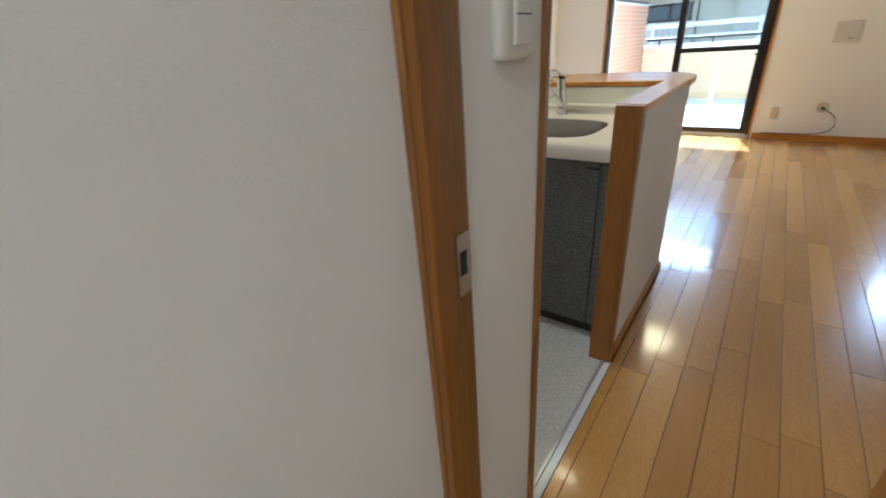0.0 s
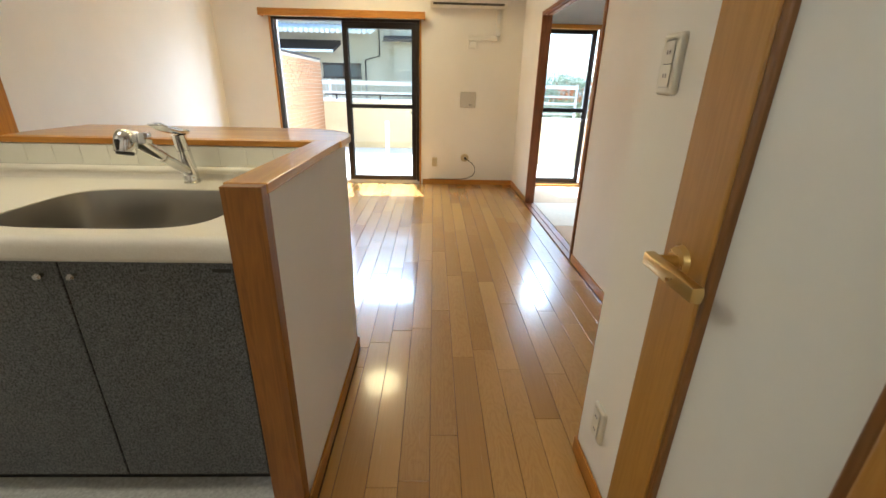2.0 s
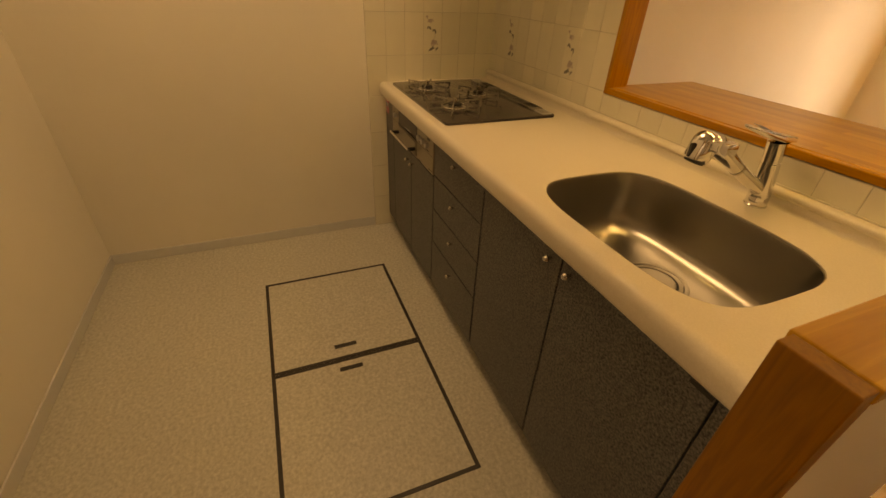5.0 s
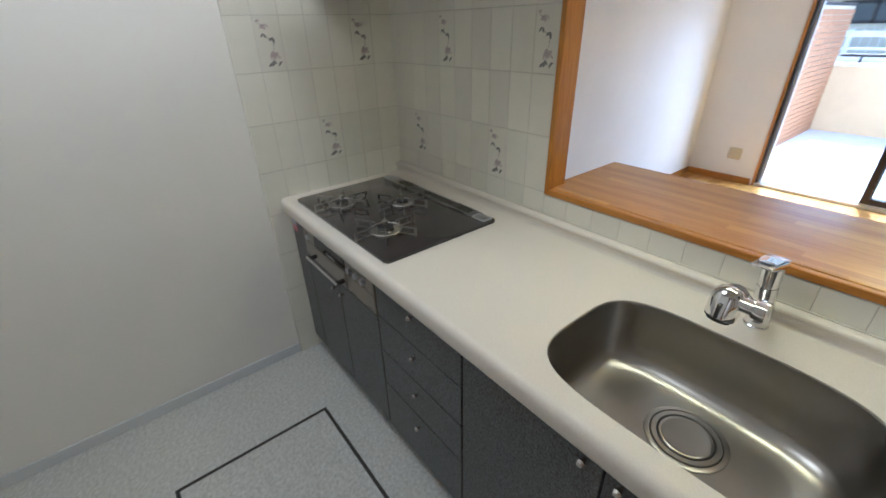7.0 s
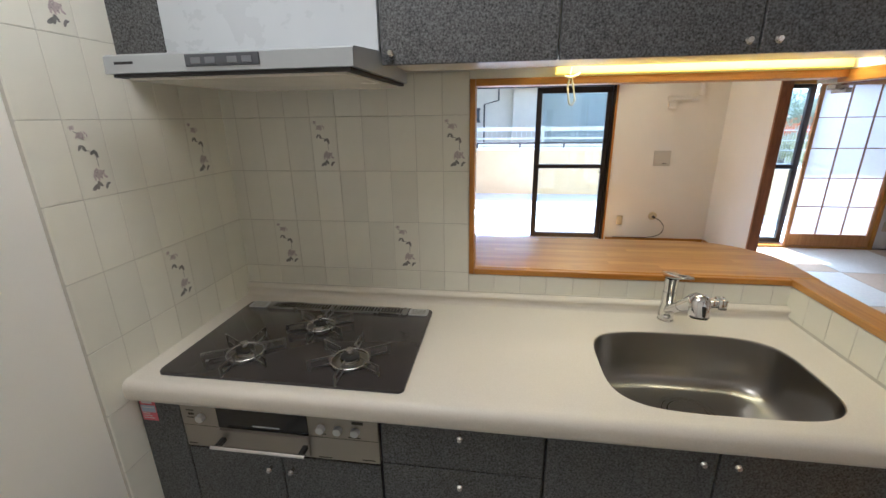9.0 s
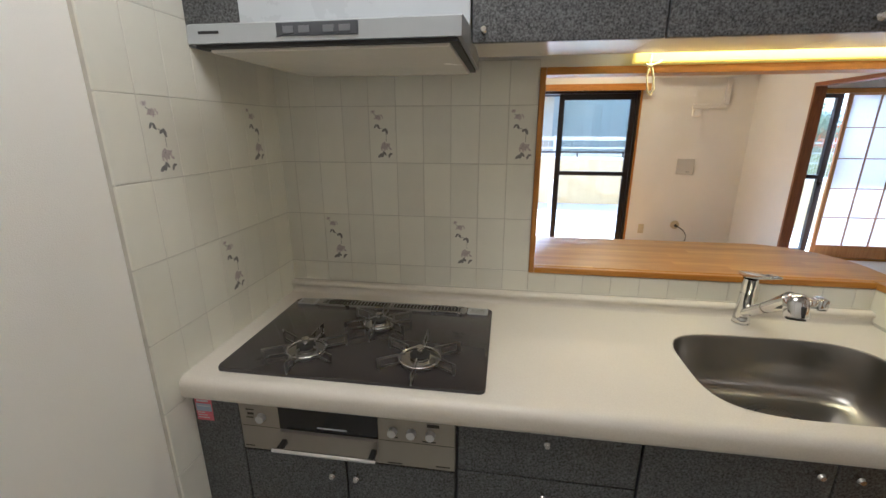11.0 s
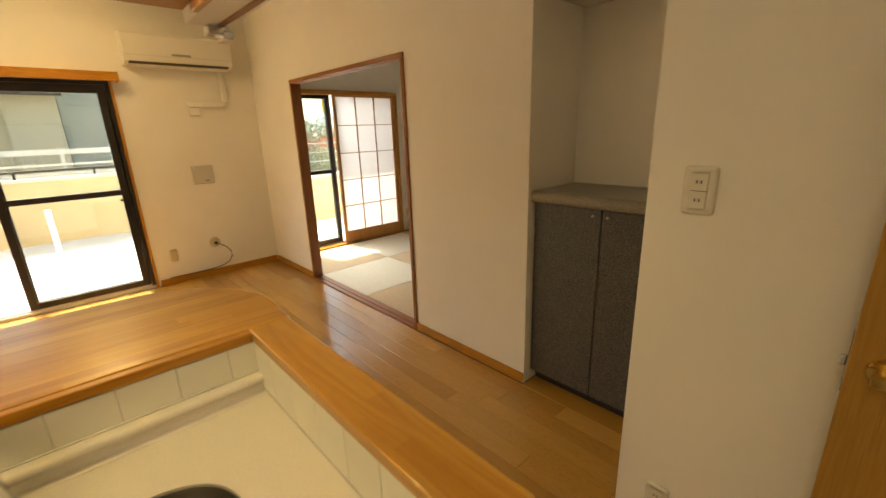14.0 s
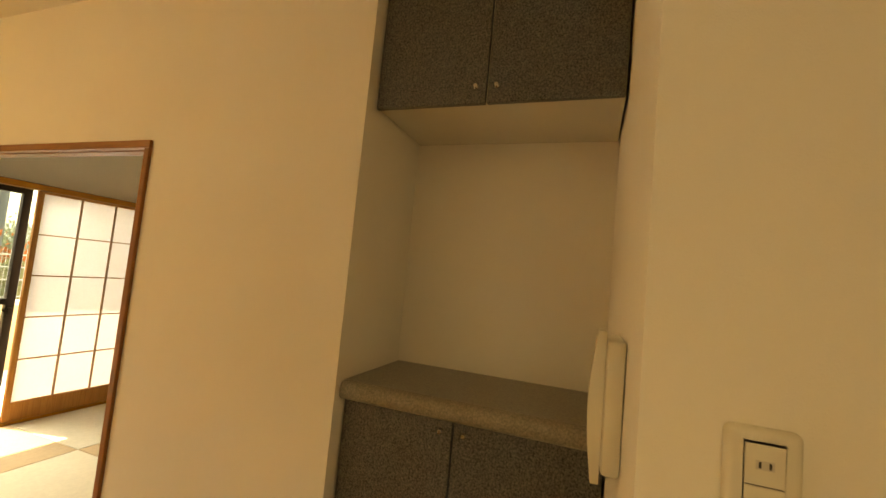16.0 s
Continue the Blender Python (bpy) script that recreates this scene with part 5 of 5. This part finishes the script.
def brick_wall():
    b = thing("brick_wall", (0.15, 5.8, -0.06), "orange-pink brick tile partition beside the terrace", "brick wall")
    part("core", box(0.06, 0.232, 3.985, 7.528, -0.06, 1.63), MORTAR, b)
    part("coping", box(0.05, 0.246, 3.985, 7.528, 1.631, 1.665, 0.004), ROOF_DARK, b, "dark coping")
    bm = bmesh.new()
    z, row = -0.055, 0
    while z < 1.57:
        y = 3.99 - (0.115 if row % 2 else 0)
        while y < 7.52:
            y0, y1 = max(y, 3.99), min(y + 0.222, 7.525)
            if y1 - y0 > 0.02:
                box(0.233, 0.240 + random.random() * 0.003, y0, y1, z, min(z + 0.058, 1.628), bm=bm)
            y += 0.230
        z += 0.066
        row += 1
    o = part("brick_facing", bm, BRICK, b)
    tagged(o, kind="stuff")
    return b


brick_wall()


def mesh_fence(x0, x1, y, z0, z1, label, pitch, rails):
    f = thing("mesh_fence", ((x0 + x1) / 2, y, z0), label, "fence", "white mesh fences")
    x = x0
    while x <= x1 + 0.01:
        part("post", box(x - 0.025, x + 0.025, y - 0.025, y + 0.025, -0.30, z1 + 0.03), WHITE_FENCE, f)
        x += 2.0
    bm = bmesh.new()
    n = int((x1 - x0) / pitch)
    for k in range(n):
        xx = x0 + pitch * k
        box(xx - 0.003, xx + 0.003, y - 0.034, y - 0.028, z0, z1 + 0.05, bm=bm)
    w = part("wire_mesh", bm, WHITE_FENCE, f)
    tagged(w, kind="stuff")
    for z, h in rails:
        part("cross_rail", box(x0, x1, y - 0.044, y - 0.034, z - h, z + h), WHITE_FENCE, f)
    return f


mesh_fence(-2.0, 6.0, 9.2, 0.10, 1.28, "white steel fence with broad rails behind the terrace", 0.12, ((0.30, 0.02), (0.62, 0.02), (0.86, 0.03), (1.02, 0.02), (1.24, 0.045)))
mesh_fence(6.2, 16.2, 9.2, 0.10, 1.22, "white steel mesh fence by the tatami room", 0.055, ((0.12, 0.012), (0.42, 0.012), (0.72, 0.014), (0.94, 0.012), (1.16, 0.014)))


def neighbour_house():
    h = thing("house", (-1.0, 15.0, -0.3), "beige neighbouring house with dark eaves", "house")
    part("wall", boxes((-9.0, 1.30, 12.30, 19.0, -0.30, 3.3)), HOUSE_WALL, h)
    part("wall_wing", boxes((1.301, 2.20, 12.05, 19.0, -0.30, 3.3)), HOUSE_WALL, h)
    part("roof", boxes((-9.4, 2.6, 11.7, 19.6, 3.3, 3.55)), ROOF_DARK, h, "dark eaves")
    part("lower_roof", profile_bar([(11.2, 2.10), (12.295, 2.42), (12.295, 2.30), (11.2, 2.02)], "x", -9.0, -0.30), ROOF_DARK, h, "dark lower roof")
    part("fascia", box(-9.0, -0.30, 11.15, 11.198, 2.02, 2.085), CORRUGATED, h, "white roof edge")
    part("small_eave", profile_bar([(11.5, 2.42), (12.045, 2.56), (12.045, 2.46), (11.5, 2.35)], "x", 1.05, 2.3), ROOF_DARK, h, "dark small eave")
    bm = bmesh.new()
    for k in range(60):
        x = -7.5 + 0.14 * k
        rod((x, 10.9, 2.52), (x, 12.29, 2.80), 0.06, seg=8, bm=bm)
    part("awning", bm, CORRUGATED, h, "white corrugated awning")
    for x0, x1 in ((-0.84, -0.30), (-0.24, 0.24), (-3.2, -1.9)):
        win = part("window", boxes((x0 - 0.05, x1 + 0.05, 12.255, 12.299, 1.36, 1.42), (x0 - 0.05, x1 + 0.05, 12.255, 12.299, 1.74, 1.80), (x0 - 0.03, x0, 12.255, 12.299, 1.42, 1.74), (x1, x1 + 0.03, 12.255, 12.299, 1.42, 1.74)), ROOF_DARK, h, "dark-framed window")
        part("pane", box(x0, x1, 12.280, 12.298, 1.42, 1.74), WINDOW_DARK, win)
    part("downpipe", tube([(0.42, 12.24, -0.30), (0.42, 12.24, 1.90), (0.86, 12.24, 2.02), (0.86, 12.24, 3.2)], 0.022), ROOF_DARK, h, "thin dark downpipe")
    g = thing("house", (3.4, 17.0, -0.3), "pale grey-green sided building behind the fence", "house")
    part("wall", box(2.27, 6.2, 14.0, 20.0, -0.30, 5.5), HOUSE_WALL_B, g)
    part("roof", box(2.1, 6.4, 13.7, 20.3, 5.5, 5.8), ROOF_DARK, g)
    for k in range(6):
        part("siding_joint", box(2.27, 6.2, 13.990, 13.999, 0.40 + 0.80 * k, 0.408 + 0.80 * k), HOUSE_WALL, g)


neighbour_house()


def leafy(name, at, spread, count, leaf, material, label, category, seed=1):
    """A bush or tree: stems and many small tilted leaves in uneven clumps."""
    rnd = random.Random(seed)
    t = thing(name, at, label, category)
    x, y, z = at
    sx, sy, sz = spread
    bm = bmesh.new()
    stems = 7
    tips = []
    for k in range(stems):
        a = 2 * math.pi * k / stems + rnd.random()
        tip = Vector((x + sx * 0.6 * math.cos(a) * rnd.random(), y + sy * 0.6 * math.sin(a) * rnd.random(), z + sz * (0.5 + 0.4 * rnd.random())))
        tips.append(tip)
        rod((x + 0.05 * math.cos(a), y + 0.05 * math.sin(a), z), tip, 0.02 * sz + 0.01, 0.006, 7, bm)
    part("trunk", bm, BARK, t)
    vs, fs = [], []
    clumps = [(Vector((x + sx * rnd.uniform(-1, 1), y + sy * rnd.uniform(-1, 1), z + sz * rnd.uniform(0.25, 1.0))), rnd.uniform(0.12, 0.30) * max(sx, sz)) for _ in range(26)]
    for k in range(count):
        c, r = clumps[k % len(clumps)]
        d = Vector((rnd.gauss(0, 1), rnd.gauss(0, 1), rnd.gauss(0, 0.8))) * (r * 0.6)
        p = c + d
        q = Euler((rnd.uniform(0, 6), rnd.uniform(0, 6), rnd.uniform(0, 6))).to_matrix()
        s = leaf * rnd.uniform(0.6, 1.4)
        i = len(vs)
        vs += [p + q @ Vector(v) * s for v in ((-1, 0, 0), (0, -0.45, 0.1), (1, 0, 0), (0, 0.45, 0.1))]
        fs.append((i, i + 1, i + 2, i + 3))
    def crown(part_name, faces, leaf_material):
        me = bpy.data.meshes.new(part_name)
        me.from_pydata([vs[i] - Vector(at) for f in faces for i in f], [], [tuple(range(4 * k, 4 * k + 4)) for k in range(len(faces))])
        me.materials.append(leaf_material)
        o = new(part_name, me)
        o.parent = t
        ROOT[o] = Vector(at)

    if material is LEAF_RED:
        turn = z + 0.92 * sz
        crown("crown", [f for f in fs if vs[f[0]].z > turn], LEAF_RED)
        crown("lower_leaves", [f for f in fs if vs[f[0]].z <= turn], LEAF_PALE)
    else:
        crown("crown", fs, material)
    return t


for n, (x, y, w, h) in enumerate(((6.4, 10.2, 0.9, 1.35), (8.0, 10.3, 1.0, 1.45), (9.8, 10.3, 1.1, 1.40), (11.8, 10.5, 1.2, 1.45), (14.0, 10.8, 1.4, 1.5))):
    leafy("shrub", (x, y, -0.3), (w, 0.45, h), 3000, 0.040, LEAF_RED, "shrub with orange-red autumn tops behind the fence", "shrub", seed=3 + n)
leafy("tree", (14.0, 34.0, -0.3), (3.2, 1.6, 2.2), 4000, 0.12, LEAF_HAZED, "green tree in the distance", "tree", seed=7)
leafy("tree", (22.0, 36.0, -0.3), (4.0, 1.8, 2.4), 4000, 0.13, LEAF_HAZED, "broad green tree in the distance", "tree", seed=11)
leafy("tree", (30.0, 40.0, -0.3), (5.0, 2.0, 2.7), 4000, 0.14, LEAF_HAZED, "wide green tree in the distance", "tree", seed=13)
sg = thing("road_sign", (9.47, 13.5, -0.3), "yellow sign board on a grey pole", "sign")
part("pole", rod((9.47, 13.5, -0.3), (9.47, 13.5, 3.0), 0.045, seg=12), POLE_GREY, sg)
part("board", box(9.33, 9.61, 13.42, 13.45, 2.08, 2.72, 0.01), SIGN_YELLOW, sg, "yellow board")
up = thing("utility_pole", (10.33, 18.0, -0.3), "grey concrete utility pole", "utility pole")
part("shaft", rod((10.33, 18.0, -0.3), (10.33, 18.0, 9.0), 0.13, 0.10, 16), POLE_GREY, up)
part("cross_arm", box(9.6, 11.0, 17.95, 18.05, 7.6, 7.72), POLE_GREY, up)


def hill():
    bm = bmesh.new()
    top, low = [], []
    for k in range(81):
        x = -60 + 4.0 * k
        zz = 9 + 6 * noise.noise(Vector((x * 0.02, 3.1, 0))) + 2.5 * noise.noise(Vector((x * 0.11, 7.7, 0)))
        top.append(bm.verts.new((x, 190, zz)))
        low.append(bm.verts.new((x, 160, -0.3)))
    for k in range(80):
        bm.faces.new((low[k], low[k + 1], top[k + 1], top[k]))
    return solid("backdrop", bm, HILL_HAZED, "haze-tinted far wooded hill", "hill", W)


hill()
gp = thing("terrace_post", (1.665, 6.29, -0.06), "short white post standing on the terrace", "post")
part("shaft", box(1.635, 1.695, 6.26, 6.32, -0.06, 0.56, 0.006), WHITE_FENCE, gp)
part("cap", box(1.630, 1.700, 6.255, 6.325, 0.561, 0.585, 0.008), WHITE_FENCE, gp)


# ---------------------------------------------------------------- tatami mats, planks and tiles
TAT = solid("floor_tatami", boxes((3.63, 6.25, 0.43, 3.734, -0.005, -0.001)), SUBFLOOR, "tatami room floor of half mats", "floor", W)
mat_mesh = {}
for key, mat in (("a", TATAMI_A), ("b", TATAMI_B)):
    mat_mesh[key] = to_mesh("tatami_mat", box(-0.410, 0.410, -0.410, 0.410, 0.0, 0.010, 0.003), mat)
for i in range(4):
    for j in range(4):
        x0, y1 = 3.632 + 0.825 * i, 3.733 - 0.825 * j
        piece("tatami_mat", mat_mesh["b" if (i + j) % 2 == 0 else "a"], (x0 + 0.4125, y1 - 0.4125, 0.0), TAT)

PLANKS = solid("floor_living", boxes((X_L, 3.53, 0.146, Y_FAR + 0.0, -0.0055, -0.004), (2.168, 3.03, -4.0, 0.146, -0.0055, -0.004), (3.03, 3.98, -0.462, 0.31, -0.0055, -0.004)), SUBFLOOR, "varnished oak plank floor of the living room", "floor", W)
shared = {}


def plank(x0, x1, y0, y1):
    key = (round(x1 - x0, 3), round(y1 - y0, 3))
    if key not in shared:
        w, d = key
        shared[key] = to_mesh("plank", box(-w / 2 + 0.0007, w / 2 - 0.0007, -d / 2 + 0.0007, d / 2 - 0.0007, -0.004, 0.0, 0.0012, 1), FLOOR_WOOD)
    piece("plank", shared[key], ((x0 + x1) / 2, (y0 + y1) / 2, 0.0), PLANKS)


PITCH, LENGTH = 0.1012, 0.909
rnd = random.Random(4)
k = -25
while 2.51 + PITCH * k < 3.53:
    x0, x1 = 2.51 + PITCH * k, 2.51 + PITCH * (k + 1)
    k += 1
    if x1 <= X_L + 0.01:
        continue
    x0, x1 = max(x0, X_L + 0.001), min(x1, 3.529)
    start = -1.9 if x0 >= 2.165 else 0.15
    if x0 < 2.168 < x1:
        start = 0.15
        plank(2.169, x1, -1.7, -0.9), plank(2.169, x1, -0.9, 0.0), plank(2.169, x1, 0.0, 0.149)
    if x0 > 3.02:
        start = -0.462
    y = -3.2 + LENGTH * rnd.random()
    while y < Y_FAR:
        a, b = max(y, start), min(y + LENGTH, Y_FAR - 0.001)
        if b - a > 0.03:
            plank(x0, x1, a, b)
        y += LENGTH
plank(3.5295, 3.66, -0.46, 0.305)
solid("floor_hall", boxes((2.2, 3.03, -4.0, -1.902, -0.004, 0.0)), HALL_WOOD, "varnished oak hall floor", "floor", W)

# glazed kitchen tiles with flower prints
print_rnd = random.Random(8)


def flower_print():
    """A thin printed spray: two mauve blooms and leaf pairs, as flat shapes in the tile's plane (x across, z up)."""
    petals, leaves = bmesh.new(), bmesh.new()

    def blob(bm, u, v, a, b, turn, seg=9):
        vs = []
        for i in range(seg):
            t = 2 * math.pi * i / seg
            k = 1 + 0.18 * print_rnd.uniform(-1, 1)
            p = Matrix.Rotation(turn, 2) @ Vector((a * math.cos(t) * k, b * math.sin(t) * k))
            vs.append(bm.verts.new((u + p.x, 0.0, v + p.y)))
        bm.faces.new(vs)

    for u, v, s, n in ((0.008, -0.037, 1.0, 11), (-0.013, 0.055, 0.72, 9), (-0.031, 0.073, 0.42, 6)):
        for i in range(n):
            t = 2 * math.pi * i / n
            d = 0.0165 * s * print_rnd.uniform(0.55, 1.1)
            blob(petals, u + 1.15 * d * math.cos(t), v + 0.75 * d * math.sin(t), 0.0058 * s, 0.0030 * s, t + print_rnd.uniform(0, 2))
        blob(petals, u, v, 0.0115 * s, 0.0085 * s, 0.3, 12)
        for i in range(4):
            t = i * 1.57 + 0.4
            blob(leaves, u + 0.0100 * s * math.cos(t), v + 0.006 * s * math.sin(t), 0.0022 * s, 0.0008 * s, t + 1.0)
    for u, v, a, t in ((-0.024, 0.028, 0.0085, 0.9), (-0.014, 0.026, 0.0085, 2.0), (0.004, 0.015, 0.0085, 0.6), (0.014, 0.011, 0.0100, 1.9),
                       (-0.010, -0.066, 0.0115, 0.7), (-0.001, -0.062, 0.0105, 1.2), (0.006, -0.060, 0.0080, 2.2), (0.022, -0.066, 0.0085, 1.2), (0.027, -0.062, 0.0070, 0.4)):
        blob(leaves, u, v, a, a * 0.42, t)
    for u0, v0, u1, v1 in ((-0.019, 0.024, 0.010, 0.016), (0.012, 0.008, 0.012, -0.020), (-0.030, 0.066, -0.020, 0.060)):
        d = Vector((v1 - v0, -(u1 - u0))).normalized() * 0.0007
        leaves.faces.new([leaves.verts.new((a, 0.0, b)) for a, b in ((u0 + d.x, v0 + d.y), (u1 + d.x, v1 + d.y), (u1 - d.x, v1 - d.y), (u0 - d.x, v0 - d.y))])
    pm = to_mesh("flower_print", petals, PETAL)
    lm = to_mesh("leaf_print", leaves, LEAF_PRINT)
    return pm, lm


PRINTS = flower_print()
tile_mesh = {}


def tile(parent, u0, u1, z0, z1, place, turn, deco):
    """place(u, z) gives the world point on the wall; turn is the tile's turn about the upright."""
    key = (round(u1 - u0, 3), round(z1 - z0, 3))
    if key not in tile_mesh:
        w, h = key
        tile_mesh[key] = to_mesh("tile", box(-w / 2 + 0.0009, w / 2 - 0.0009, 0.0, 0.007, -h / 2 + 0.0011, h / 2 - 0.0011, 0.0015, 2), TILE)
    o = piece("tile", tile_mesh[key], place((u0 + u1) / 2, (z0 + z1) / 2), parent, (0, 0, turn))
    if deco:
        for name, me in zip(("flower_print", "leaf_print"), PRINTS):
            p = new(name, me)
            p.parent = o
            p.scale = (1.05, 1.0, 1.08)
            p.location = (0, -0.0006 if name == "flower_print" else -0.0009, 0)


ROWS_Z = [0.195, 0.390, 0.585, 0.780, 0.975, 1.170, 1.365, 1.560, 1.755, 1.950, 2.145]
TW = solid("tiling_west", boxes((X_L + 0.001, 0.0018, -0.709, -0.0047, 0.0, 2.30)), GROUT, "cream glazed wall tiles beside the hob", "wall tiles", W)
for i in range(7):
    u0, u1 = -0.710 + 0.1 * i, 0.0 if i == 6 else -0.610 + 0.1 * i
    for j, z0 in enumerate([0.0] + ROWS_Z[:-1]):
        z1 = ROWS_Z[j]
        if z1 < 0.86 and i > 1:
            continue
        deco = (abs(z0 - 1.365) < 0.01 and i in (1, 5)) or (abs(z0 - 0.975) < 0.01 and i == 3) or (abs(z0 - 1.755) < 0.01 and i == 1)
        tile(TW, u0, u1, z0, z1, lambda u, z: (-0.0035 + 0.007, u, z), math.pi / 2, deco)
TN = solid("tiling_north", boxes((0.0, 0.937, -0.0045, 0.0075, 0.80, 1.70), (0.9375, 2.080, -0.0045, 0.0075, 0.80, 0.9685)), GROUT, "cream glazed wall tiles behind the worktop", "wall tiles", W)
edges = [0.0, 0.054, 0.1525, 0.251, 0.3495, 0.448, 0.5465, 0.645, 0.7435, 0.842, 0.9365]
for i in range(10):
    for z0, z1 in ((0.86, 0.975), (0.975, 1.170), (1.170, 1.365), (1.365, 1.560), (1.560, 1.70)):
        deco = (abs(z0 - 1.365) < 0.01 and i in (4, 9)) or (abs(z0 - 0.975) < 0.01 and i in (2, 7))
        tile(TN, edges[i], edges[i + 1], z0, z1, lambda u, z: (u, -0.006, z), 0.0, deco)
for i in range(12):
    tile(TN, 0.938 + 0.0985 * i, min(0.938 + 0.0985 * (i + 1), 2.079), 0.86, 0.9680, lambda u, z: (u, -0.006, z), 0.0, False)
TL = solid("tiling_low_wall", boxes((2.0782, 2.0875, -0.700, -0.0047, 0.0, 0.9685)), GROUT, "cream glazed tiles on the low wall by the sink", "wall tiles", W)
for i in range(7):
    tile(TL, 0.0 + 0.1 * i, 0.1 + 0.1 * i - 0.0005, 0.86, 0.9680, lambda u, z: (2.0765, -u, z), -math.pi / 2, False)
for j in range(5):
    tile(TL, 0.6, 0.6995, max(0.195 * j, 0.0), min(0.195 * (j + 1), 0.8595), lambda u, z: (2.0765, -u, z), -math.pi / 2, False)
